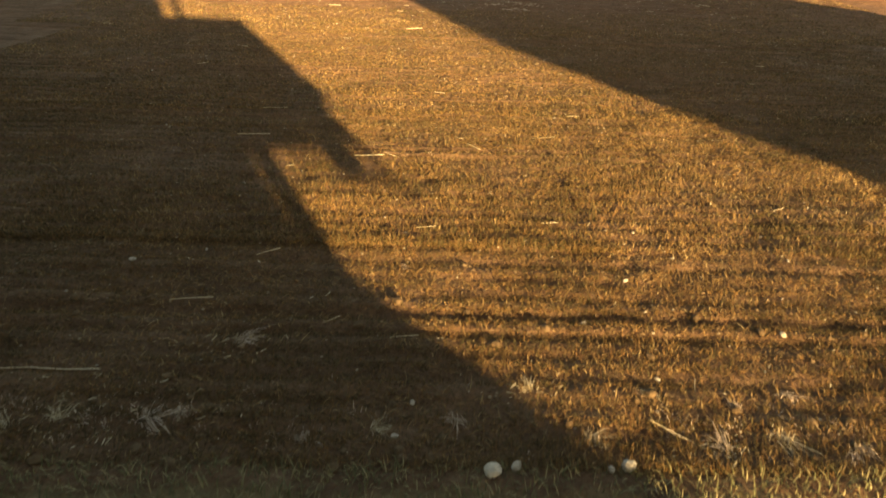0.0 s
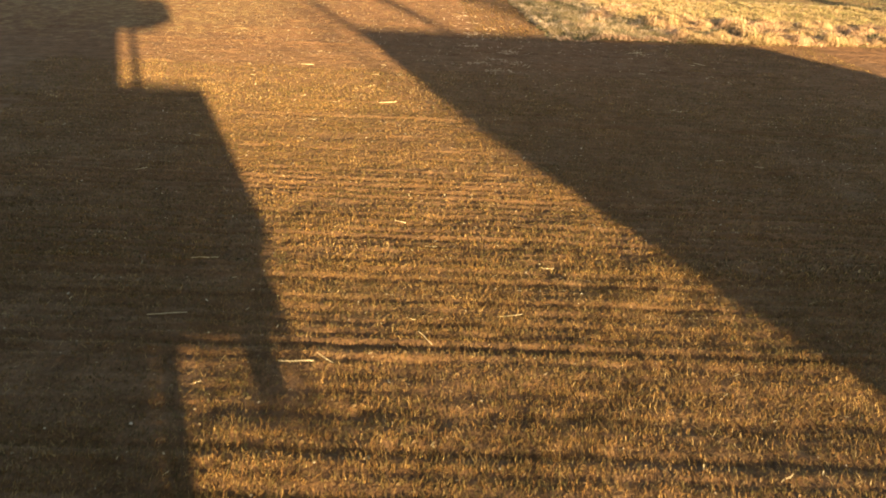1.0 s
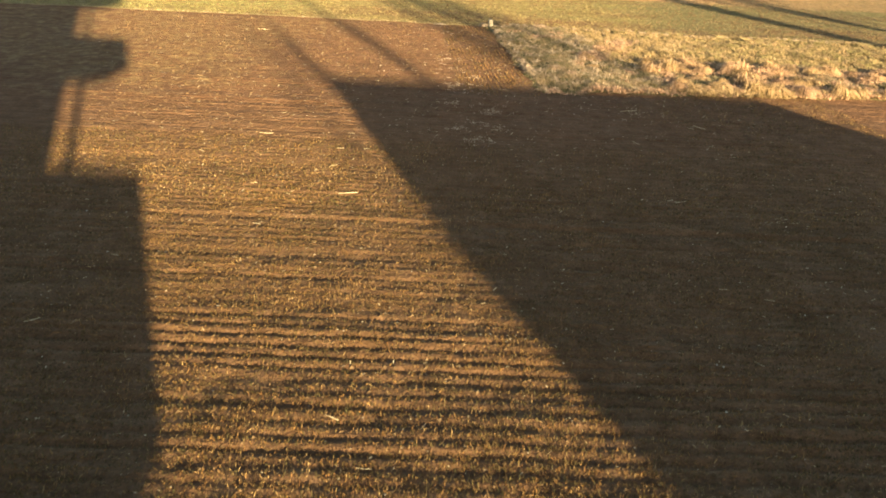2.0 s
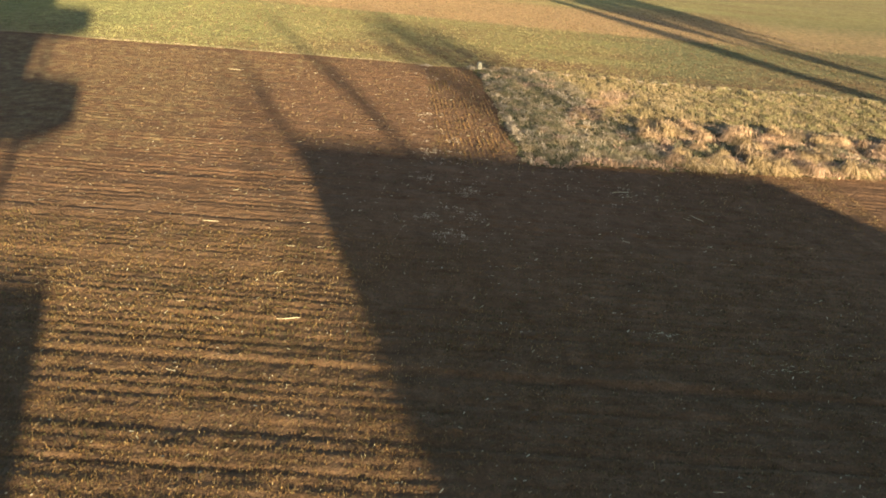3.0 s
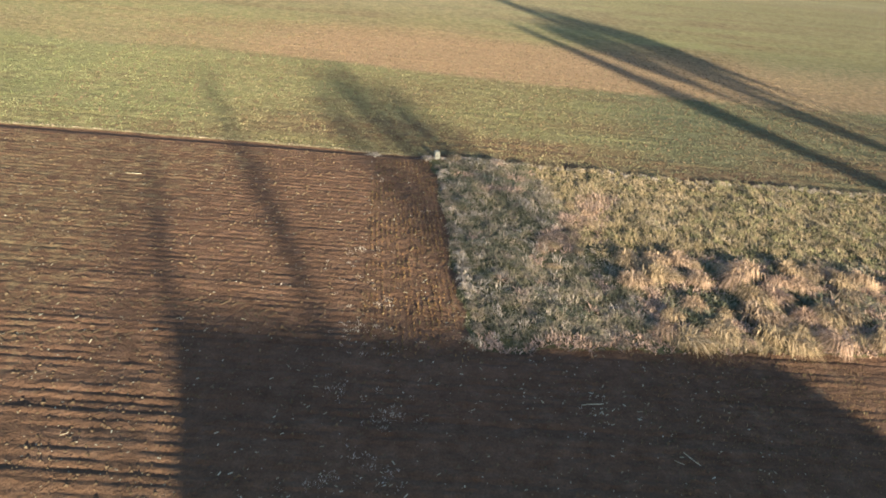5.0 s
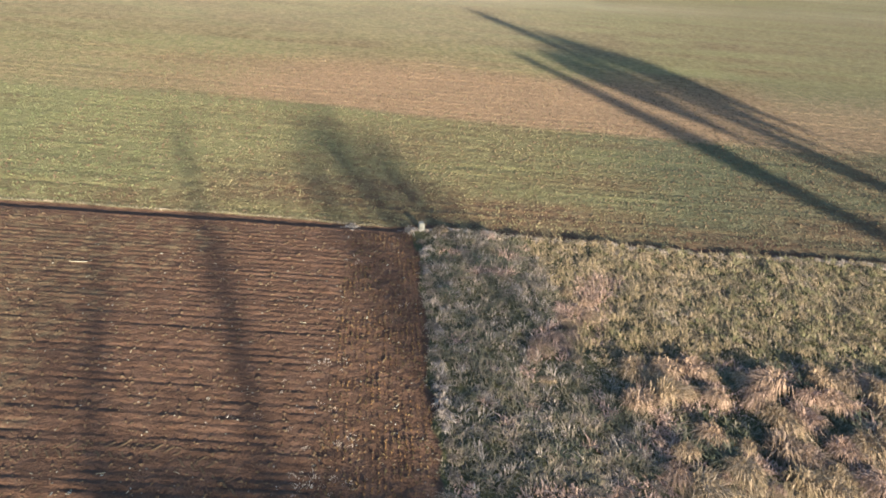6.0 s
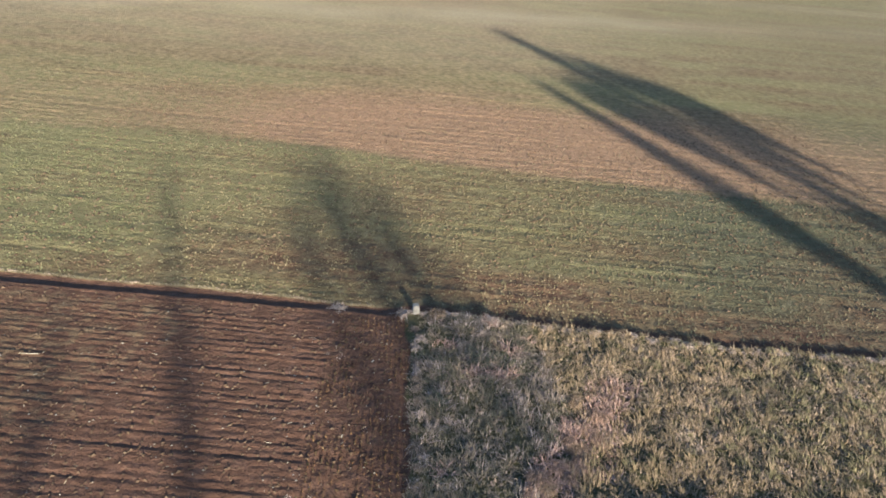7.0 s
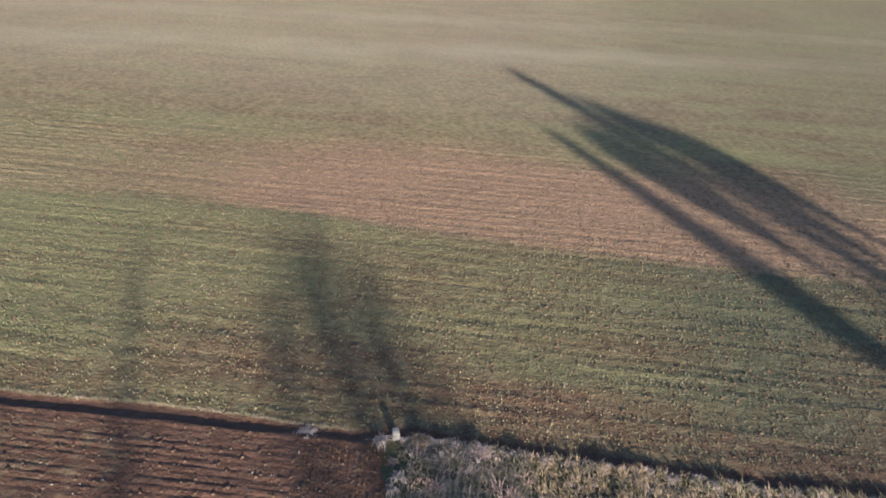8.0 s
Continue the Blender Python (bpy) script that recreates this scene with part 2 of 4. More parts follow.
def blades(points, height, width, lean, curl=0.3, spread=None, jag=0.35):
    """Bent blades, each of two faces: a quad and a tip. Returns verts and faces."""
    n = len(points)
    h = height * (1 + jag * rng.uniform(-1, 1, n))
    a = rng.uniform(0, 2 * np.pi, n)
    d = np.stack([np.cos(a), np.sin(a), 0 * a], 1)
    w = np.stack([-np.sin(a), np.cos(a), 0 * a], 1) * (width * rng.uniform(0.7, 1.3, n))[:, None] / 2
    if spread is not None:
        d = spread
        w = np.stack([-d[:, 1], d[:, 0], 0 * a], 1)
        w = w / np.maximum(np.linalg.norm(w, axis=1), 1e-6)[:, None] * width / 2
    tilt = (lean * rng.uniform(0.2, 1.0, n) * h)[:, None]
    up = np.array([0, 0, 1.0])
    mid = points + up * (0.55 * h)[:, None] + d * tilt * 0.4
    tip = points + up * (h * (1 - curl * rng.uniform(0, 1, n)))[:, None] + d * tilt * 1.2
    v = np.stack([points - w, points + w, mid + w * 0.8, mid - w * 0.8, tip], 1).reshape(-1, 3)
    i = 5 * np.arange(n)[:, None]
    return v, [i + np.array([[0, 1, 2, 3]]), i + np.array([[3, 2, 4]])]


def join(pieces):
    """Several (verts, [quads, tris]) as one."""
    verts, quads, tris, k = [], [], [], 0
    for v, (q, t) in pieces:
        verts.append(v), quads.append(q + k), tris.append(t + k)
        k += len(v)
    return np.concatenate(verts), [np.concatenate(quads), np.concatenate(tris)]


def limb(pieces, p, q, r0, r1, sides=5):
    """A tapered branch from p to q."""
    d = (q - p).normalized()
    u = d.orthogonal().normalized()
    w = d.cross(u)
    ring = [math.cos(2 * math.pi * k / sides) * u + math.sin(2 * math.pi * k / sides) * w for k in range(sides)]
    v = np.array([tuple(p + r0 * c) for c in ring] + [tuple(q + r1 * c) for c in ring] + [tuple(q + d * r1)])
    quads = np.array([(k, (k + 1) % sides, sides + (k + 1) % sides, sides + k) for k in range(sides)])
    tris = np.array([(sides + k, sides + (k + 1) % sides, 2 * sides) for k in range(sides)])
    pieces.append((v, [quads, tris]))


# ---- ground: one sheet with a shallow dip, ploughed, drilled and grassed ----
_gy = np.arange(-200, 800, 0.5)
_gz = np.interp(_gy, (-20, 0, 6, 12, 18, 24, 30, 38.4, 50, 70, 100, 400), (0.5, 0.28, 0.1, -0.18, -0.34, -0.22, -0.06, 0.14, 0.33, 0.55, 0.8, 2.0))
_k = np.exp(-0.5 * (np.arange(-12, 13) * 0.5 / 1.8) ** 2)
_gz = np.convolve(np.pad(_gz, 12, mode="edge"), _k / _k.sum(), "valid")
FURROWS = ((3.52, 0.05, 0.10), (6.15, 0.05, 0.10), (7.25, 0.035, 0.08), (8.6, 0.03, 0.08), (10.7, 0.04, 0.10), (12.0, 0.035, 0.09), (13.3, 0.03, 0.09),
           (14.6, 0.03, 0.09), (16.2, 0.070, 0.13), (17.45, 0.04, 0.10), (19.4, 0.03, 0.1), (20.9, 0.035, 0.1), (22.6, 0.035, 0.1), (24.0, 0.03, 0.1),
           (25.3, 0.045, 0.11), (27.5, 0.03, 0.1), (28.9, 0.03, 0.08), (30.2, 0.035, 0.1), (31.3, 0.025, 0.07), (32.6, 0.035, 0.1), (33.5, 0.03, 0.07), (34.3, 0.025, 0.07), (34.9, 0.04, 0.09), (35.7, 0.03, 0.07), (36.4, 0.03, 0.08), (37.1, 0.03, 0.07))


def rough_left(y):
    return 4.72 - 0.095 * (np.asarray(y) - 27.4)


def rough_near(x):
    return 26.5 + 0.085 * (np.asarray(x) - 5)


def far_edge(x):
    """The line between the near fields and the far one."""
    x = np.asarray(x, float)
    return 38.16 + 0.32 * np.clip((x - 3.0) / 0.9, 0, 1) - 0.05 * np.clip(x - 4, 0, 9)


def step(v, w):
    return 1 / (1 + np.exp(-np.clip(np.asarray(v) / w, -40, 40)))


def trench_width(x):
    return 0.48 - 0.10 * step(x - 4, 0.5) + 0.08 * vnoise(x, 0 * x, 2.6, 28) - 0.20 * np.exp(-((x - 1.6) / 1.6) ** 2)


def in_rough(x, y):
    wob = 0.18 * vnoise(x, y, 0.7, 3)
    return step(x - rough_left(y) + wob, 0.07) * step(y - rough_near(x) + wob, 0.07) * step(far_edge(x) - 0.04 - y + 0.3 * wob, 0.05)


def in_strip(x, y):
    return step(x - 1.45 - 0.06 * (37 - y), 0.05) * step(rough_left(y) - x, 0.05) * step(y - 26.0, 0.3) * step(37.9 - y, 0.1)


def height(x, y):
    x, y = np.asarray(x, float), np.asarray(y, float)
    z = np.interp(y, _gy, _gz)
    near = step(far_edge(x) - 0.05 - y, 0.04) * step(y - 2.2, 0.12)
    rough, strip = in_rough(x, y), in_strip(x, y)
    yy = y + 0.012 * vnoise(x, 0 * x, 2.7, 11) + 0.07 * vnoise(x, 0 * x, 14.0, 12) + 0.008 * x
    beat = (yy / 0.245 + 0.18 * vnoise(0 * x, yy, 1.1, 35)) % 1.0 - 0.5
    groove = np.exp(-(beat / 0.19) ** 2) * (0.6 + (0.75 - 0.28 * step(y - 13.5, 1.0) - 0.12 * step(y - 26, 1.0)) * vnoise(0.02 * x, yy, 0.30, 27) + (0.25 + 0.3 * step(y - 21, 1.0) - 0.22 * step(y - 27, 1.0)) * vnoise(x, yy, 0.8, 36))
    rows = 0.010 - (0.036 - 0.010 * step(y - 16, 1.5)) * np.minimum(groove, 1.0) + (0.014 - 0.006 * step(y - 26, 1.0)) * vnoise(0.025 * x, yy, 0.24, 13) + (0.014 - 0.007 * step(y - 13.5, 1.0)) * vnoise(0.03 * x, yy, 0.85, 14)
    drilled = step(y - 7.5, 0.8) * step(21.0 - yy, 0.25)
    rows = rows * (0.8 + 0.2 * step(y - 7.5, 0.8) + 0.35 * drilled * step(y - 9, 1.0) * step(19.5 - y, 1.0))
    for at, deep, wide in FURROWS:
        q = (yy - at) / (0.75 * wide)
        deep = deep * (0.8 + 0.3 * vnoise(x, 0 * x + at, 2.5, 26)) * (0.45 if at < 8 else 0.55 if at < 17 else 0.35 if at < 21 else 0.30 if at < 27 else 0.09)
        rows = rows - deep * np.exp(-q * q) + 0.35 * deep * np.exp(-(q - 2.2) ** 2) + 0.35 * deep * np.exp(-(q + 2.2) ** 2)
    bare = step(yy - 21.0, 0.25)
    rows = rows * (1 + 0.2 * bare * step(27.5 - y, 0.5))
    rows = rows + bare * step(27.2 - y, 0.4) * 0.014 * np.abs(vnoise(0.10 * x, yy, 0.30, 29)) - bare * step(27.2 - y, 0.4) * 0.016
    clods = 0.013 * vnoise(x, y, 0.16, 15) + (0.014 - 0.006 * step(y - 26, 1.0)) * vnoise(x, y, 0.45, 16)
    drill = 0.006 * np.sin(2 * np.pi * (x + 0.09 * (y - 30)) / 0.155) * (0.6 + 0.6 * vnoise(x, y, 0.8, 25)) + 0.016 * vnoise(x, y, 0.3, 17)
    z = z + near * (1 - rough) * ((1 - strip) * rows + strip * drill + clods)
    z = z + rough * (0.05 * step(x - rough_left(y) - 0.8, 0.2) + 0.05 * vnoise(x, y, 0.55, 18) + 0.05 * vnoise(x, y, 1.3, 19))
    z = z - 0.02 * np.exp(-((x - rough_left(y) + 0.1) / 0.13) ** 2) * step(y - 26.3, 0.1) * step(38.1 - y, 0.1)
    # the last furrow and the low bank against the far field
    left = step(3.9 - x, 0.4)
    edge_y = far_edge(x) + 0.05 * vnoise(x, 0 * x, 1.8, 20)
    wide = trench_width(x)
    z = z - 0.034 * step(y - edge_y, 0.03) * (1 - step(y - edge_y - wide, 0.03))
    z = z - (0.042 + 0.008 * left) * step(y - edge_y, 0.03) * np.exp(-np.clip(y - edge_y - wide, 0, 50) / 1.3)
    far = step(y - far_edge(x) - 0.75, 0.08) * step(110 - y, 5)
    z = z + far * (0.022 * vnoise(0.03 * x, y + 0.012 * x, 0.24, 21) + 0.012 * vnoise(0.05 * x, y, 1.1, 22) + 0.012 * vnoise(0.5 * x, y, 0.40, 23))
    verge = step(2.2 - y, 0.1) * step(y + 6, 1)
    return z + verge * (0.04 + 0.03 * vnoise(x, y, 0.4, 24))


def place(x, y):
    x, y = np.asarray(x, float), np.asarray(y, float)
    return np.stack([x, y, height(x, y)], 1)


def spread_lines(*parts):
    return np.unique(np.round(np.concatenate(parts), 4))


def build_ground():
    xs = spread_lines(np.arange(-8, 8, 0.18), np.arange(1.1, 4.9, 0.05), np.arange(-30, 30, 0.6), -np.geomspace(30, 2500, 14), np.geomspace(30, 2500, 14))
    ys = spread_lines(-np.geomspace(1, 2500, 14), np.arange(-1, 2, 0.12), np.arange(2, 13, 0.034), np.arange(13, 27, 0.039), np.arange(27, 37.8, 0.04), np.arange(37.8, 39.1, 0.03),
                      np.arange(39, 52, 0.08), np.arange(52, 64, 0.12), np.arange(64, 130, 0.6), np.geomspace(130, 2500, 14))
    x, y = np.meshgrid(xs, ys)
    x, y = x.ravel(), y.ravel()
    verts = np.stack([x, y, height(x, y)], 1)
    nx, ny = len(xs), len(ys)
    i = (np.arange(ny - 1)[:, None] * nx + np.arange(nx - 1)[None, :]).ravel()
    me = mesh_of("ground", verts, np.stack([i, i + 1, i + nx + 1, i + nx], 1), GROUND, True)
    warp = 1.2 * vnoise(x, y, 7, 31)
    field = step(y - far_edge(x) - trench_width(x) + 0.03, 0.03)
    green = field * (0.85 - 0.2 * step(y - 62, 4)) * (1 - 0.36 * (0.6 + 0.6 * vnoise(0.35 * x, y, 1.6, 34)) * step(x + 1 + 3 * warp, 2.5) * step(50 - y + 2 * warp, 2)) * (1 - 0.22 * step(41.2 - y + warp, 0.6)) * (0.92 + 0.22 * vnoise(0.25 * x, y, 1.3, 33)) + 0.6 * step(2.0 - y, 0.08) + 0.22 * step(x - 8.8 + warp, 0.6) * step(y - 19, 1) * step(27.2 - y, 0.2) + 0.36 * step(-2.6 - x + 2 * warp, 1.3) * step(38 - y, 0.1) * step(y - 22, 1.5)
    band = field * step(y - 51.2 + 0.02 * x + warp, 0.35) * step(61.5 + warp - y, 1.6) * (0.40 + 0.60 * step(x + 8 - 0.25 * (y - 51), 3.0)) * (1 - 0.45 * step(x - 20, 4)) + 0.34 * field * step(y - 62 - warp, 2.0) * (1 - 0.6 * step(x - 0.12 * y - 10, 4))
    pale = (0.20 + 0.10 * vnoise(x, y, 9, 32)) * (np.exp(-((y - 92 - 0.2 * x + 2 * warp) / 4.5) ** 2) + 0.7 * np.exp(-((y - 112 - 0.2 * x + 2 * warp) / 5.0) ** 2)) * field + 0.35 * np.exp(-((y - far_edge(x) - trench_width(x) - 0.06) / 0.07) ** 2) * step(2.6 - x, 0.3) + 0.38 * field * step(y - 67 - warp, 4.0) * (1 - 0.4 * step(x - 0.12 * y - 10, 4))
    for nm, values in (("green", green), ("band", band), ("sod", in_rough(x, y)), ("lush", field * step(x + 3 * warp - 0.25 * (y - 38) - 11, 2.5) * step(63 - y, 3)), ("pale", pale), ("soil_tint", step(y - 22.5, 1.2) * (1 - field))):
        me.attributes.new(nm, "FLOAT", "POINT").data.foreach_set("value", values.astype(np.float32))
    return tagged(new("ground", me), "brown drilled field with furrows, rough grass and a green field beyond", "ground", kind="structure")


ground = build_ground()


# ---- buildings behind the camera, whose shadows lie across the field ----
def base_empty(name, x, y, label, category, z=None):
    e = new(name)
    e.location = (x, y, float(height([x], [y])[0]) if z is None else z)
    return tagged(e, label, category)


def window(parent, x, y, z, w, h, axis):
    """A window set in a wall: frame bars round a pane and a sill. axis: the way it faces."""
    def b(u0, u1, d0, d1, z0, z1):
        return (x + u0, x + u1, y + d0, y + d1, z0, z1) if axis == "y" else (x + d0, x + d1, y + u0, y + u1, z0, z1)
    fr = bmesh.new()
    for u0, u1, z0, z1 in ((-w / 2, w / 2, z, z + 0.07), (-w / 2, w / 2, z + h - 0.07, z + h), (-w / 2, -w / 2 + 0.07, z + 0.07, z + h - 0.07), (w / 2 - 0.07, w / 2, z + 0.07, z + h - 0.07), (-0.035, 0.035, z + 0.07, z + h - 0.07)):
        add_box(fr, *b(u0, u1, 0.0, 0.06, z0, z1))
    win = part("window", fr, WHITE, parent, "white window frame")
    part("pane", box(*b(-w / 2 + 0.07, w / 2 - 0.07, 0.02, 0.035, z + 0.07, z + h - 0.07)), GLASS, win)
    part("sill", box(*b(-w / 2 - 0.08, w / 2 + 0.08, 0.0, 0.16, z - 0.06, z - 0.005)), CONCRETE, win)


def apartment_block():
    X0, X1, Y0, Y1, TOP = -14.0, 1.75, -13.0, -2.4, 13.6
    e = base_empty("apartment_block", 0, 0, "cream rendered apartment block with stacked corner balconies", "building", 0.0)
    part("wall", box(X0, X1, Y0, Y1, -0.3, TOP), RENDERED, e)
    part("roof", box(X0 - 0.3, X1 + 0.02, Y0 - 0.3, Y1 + 0.02, TOP, TOP + 0.25, bevel=0.03), CONCRETE, e, "flat grey concrete roof slab")
    for k in range(4):
        z = 1.0 + 2.85 * k
        for x in (-11.5, -8.0, -4.5, -1.2):
            window(e, x, Y1, z, 1.3, 1.4, "y")
        for y in (-10.5, -7.3):
            window(e, X1, y, z, 1.3, 1.4, "x")
    for top, deep in ((4.12, 1.62), (7.22, 1.13), (10.34, 1.3)):
        y0, x1 = (-4.6, 3.83)
        slab = part("balcony", box(X1, x1, y0, Y1, top - deep, top - deep + 0.18, bevel=0.015), CONCRETE, e, "concrete balcony with solid parapet")
        part("parapet", box(X1, x1, Y1 - 0.1, Y1, top - deep + 0.18, top), RENDERED, slab)
        part("parapet", box(x1 - 0.1, x1, y0, Y1 - 0.1, top - deep + 0.18, top), RENDERED, slab)
        part("parapet", box(X1, x1 - 0.1, y0, y0 + 0.1, top - deep + 0.18, top), RENDERED, slab)
    bm = bmesh.new()
    bmesh.ops.create_cone(bm, cap_ends=True, segments=16, radius1=0.115, radius2=0.115, depth=10.2, matrix=Matrix.Translation((2.29, -2.62, 5.1)))
    part("downpipe", bm, STEEL, e, "grey metal downpipe")
    trough = part("planter", box(2.72, 3.46, -2.4, -2.16, 2.1, 2.72, bevel=0.03), WOOD, e, "long wooden planter hung on the balcony")
    part("bracket", box(2.92, 3.22, -2.38, -2.2, 1.9, 2.1, bevel=0.02), WOOD, trough)
    # unseen stems, added below the planter to blur the lower edge of its shadow
    rnd, stems = random.Random(44), []
    for k in range(24):
        x = 3.42 - 1.25 * rnd.random() ** 1.6
        p = Vector((x, -2.2 + rnd.uniform(-0.05, 0.08), 2.12))
        for _ in range(4):
            q = p + Vector((rnd.uniform(-0.05, 0.05), rnd.uniform(-0.03, 0.03), -rnd.uniform(0.04, 0.11)))
            limb(stems, p, q, 0.011, 0.009, 3)
            p = q
    twigs = new("shadow_stems", mesh_of("shadow_stems", *join(stems), BARK))
    twigs.parent = trough
    tagged(twigs, "thin stems added under the planter to soften its shadow", kind="stuff")
    # unseen garden wall sweeping down from the block's corner, top shaped for its shadow
    bm = bmesh.new()
    # the step at x 1.9 narrows the gap to dim the strip by the downpipe
    prof = ((1.1, -0.1), (5.6, -0.1), (5.6, 0.78), (4.2, 0.95), (3.25, 1.10), (2.76, 1.22), (2.36, 1.40), (2.24, 1.47), (1.93, 1.50), (1.91, 2.0), (1.1, 2.02))
    a = [bm.verts.new((x, -2.28, z)) for x, z in prof]
    b = [bm.verts.new((x, -2.10, z)) for x, z in prof]
    bm.faces.new(a), bm.faces.new(b[::-1])
    for i in range(len(prof)):
        bm.faces.new((a[i], a[i - 1], b[i - 1], b[i]))
    bmesh.ops.recalc_face_normals(bm, faces=bm.faces)
    part("garden_wall", bm, RENDERED, e, "low rendered garden wall, unseen, its sweeping top shaped for its shadow")


def gable_house():
    X0, X1, YR, HALF, EAVE, RIDGE = 11.4, 26.4, -3.85, 4.0, 3.05, 6.45
    e = base_empty("gable_house", 19, -3.85, "long rendered house with a red tiled gable roof", "house", 0.0)
    e.location = (0, 0, 0)
    bm = bmesh.new()
    prof = ((YR - HALF + 0.3, -0.3), (YR + HALF - 0.3, -0.3), (YR + HALF - 0.3, EAVE + 0.1), (YR, RIDGE - 0.16), (YR - HALF + 0.3, EAVE + 0.1))
    a = [bm.verts.new((X0 + 0.12, y, z)) for y, z in prof]
    b = [bm.verts.new((X1 - 0.12, y, z)) for y, z in prof]
    bm.faces.new(a[::-1]), bm.faces.new(b)
    for i in range(5):
        bm.faces.new((a[i - 1], a[i], b[i], b[i - 1]))
    bmesh.ops.recalc_face_normals(bm, faces=bm.faces)
    part("wall", bm, RENDERED, e)
    for s in (1, -1):
        bm = bmesh.new()
        low, high = (YR + s * HALF, EAVE), (YR, RIDGE)
        quad = [bm.verts.new(p) for p in ((X0, low[0], low[1]), (X1, low[0], low[1]), (X1, high[0], high[1]), (X0, high[0], high[1]))]
        f = bm.faces.new(quad if s > 0 else quad[::-1])
        ext = bmesh.ops.extrude_face_region(bm, geom=[f])
        bmesh.ops.translate(bm, vec=(0, 0, -0.14), verts=[v for v in ext["geom"] if isinstance(v, bmesh.types.BMVert)])
        bmesh.ops.recalc_face_normals(bm, faces=bm.faces)
        part("roof", bm, TILE, e, "red clay tiled roof slope")
    for x in (13.5, 16.5, 21.5, 24.2):
        window(e, x, YR + HALF - 0.3, 1.0, 1.2, 1.25, "y")
    door = part("door", box(18.5, 19.5, YR + HALF - 0.3, YR + HALF - 0.22, 0.0, 2.05, bevel=0.01), WOOD, e, "brown wooden door")
    part("handle", box(19.35, 19.39, YR + HALF - 0.22, YR + HALF - 0.16, 1.0, 1.12), STEEL, door)


apartment_block()
gable_house()


# ---- trees behind the houses ----
def bare_tree(x, y, high, wide, seed, label, stout=1.0, low=0.2):
    """A leader with rising limbs, each forked into twigs."""
    rnd = random.Random(seed)
    e = base_empty("bare_tree", x, y, label, "tree")
    trunk, twigs = [], []
    p, n = Vector((0, 0, -0.1)), 14
    for k in range(n):
        q = Vector((rnd.uniform(-0.06, 0.06), rnd.uniform(-0.06, 0.06), high * (k + 1) / n))
        limb(trunk, p, q, stout * high * 0.010 * (1 - k / n) + 0.015, stout * high * 0.010 * (1 - (k + 1) / n) + 0.015, 7)
        p = q

    def grow(p, d, length, r, level):
        q = p + d * length
        limb(twigs, p, q, r, r * 0.6, 3)
        if level < 3:
            for _ in range(3):
                w = Vector((rnd.uniform(-1, 1), rnd.uniform(-1, 1), rnd.uniform(-0.1, 1.1)))
                grow(p + d * length * rnd.uniform(0.45, 1.0), (d + w * 0.75).normalized(), length * rnd.uniform(0.4, 0.62), max(0.016 * stout, r * 0.6), level + 1)

    for k in range(58):
        f = low + (0.98 - low) * k / 58
        a = rnd.uniform(0, 2 * math.pi)
        length = wide * (0.45 + 0.9 * math.sin(math.pi * min(1, 1.15 * (1.05 - f)))) * rnd.uniform(0.7, 1.2)
        d = Vector((math.cos(a), math.sin(a), rnd.uniform(0.7, 1.5))).normalized()
        grow(Vector((0, 0, high * f)), d, length, stout * (0.035 * (1.2 - f) + 0.012), 0)
    for name, bits in (("trunk", trunk), ("crown", twigs)):
        v, f = join(bits)
        v[:, 2] = np.minimum(v[:, 2], high + 0.3)
        ob = new(name, mesh_of(name, v, f, BARK, True))
        ob.parent = e


def poplar(x, y, high, low, wide, seed, label, dense=1.0, shoots=26):
    """A slim leafless tree: a straight trunk, bare up to the height low, and steep limbs with bundles of upright twigs above it."""
    rnd = random.Random(seed)
    e = base_empty("poplar_tree", x, y, label, "tree")
    trunk, twigs = [], []
    limb(trunk, Vector((0, 0, -0.1)), Vector((0, 0, high * 0.93)), 0.24, 0.04, 8)
    for k in range(int(46 * dense)):
        f = rnd.random() ** 0.85
        z = low + (high - low) * f
        reach = wide * min(1.0, 0.35 + 2.2 * f, 0.12 + 1.7 * (1 - f)) * rnd.uniform(0.55, 1.1)
        a = rnd.uniform(0, 2 * math.pi)
        out = Vector((math.cos(a), math.sin(a), 0))
        p = Vector((0, 0, max(0.5, z - 1.9)))
        q = Vector((0, 0, min(z, high - 0.5))) + out * reach * 0.8
        limb(twigs, p, q, 0.05, 0.03, 4)
        for _ in range(shoots):
            g = rnd.uniform(0.25, 1.0)
            start = p.lerp(q, g)
            d = Vector((rnd.gauss(0, 0.25), rnd.gauss(0, 0.25), 1)) + out * rnd.uniform(-0.1, 0.35)
            tip = start + d.normalized() * rnd.uniform(0.6, 1.5)
            tip.z = min(tip.z, high)
            limb(twigs, start, tip, 0.026, 0.012, 3)
    for name, bits in (("trunk", trunk), ("crown", twigs)):
        ob = new(name, mesh_of(name, *join(bits), BARK, True))
        ob.parent = e


def from_shade(s, c):
    """The plan's x and y from the distance along the shadows and across them."""
    return SHADE.x * s + SHADE.y * c, SHADE.y * s - SHADE.x * c


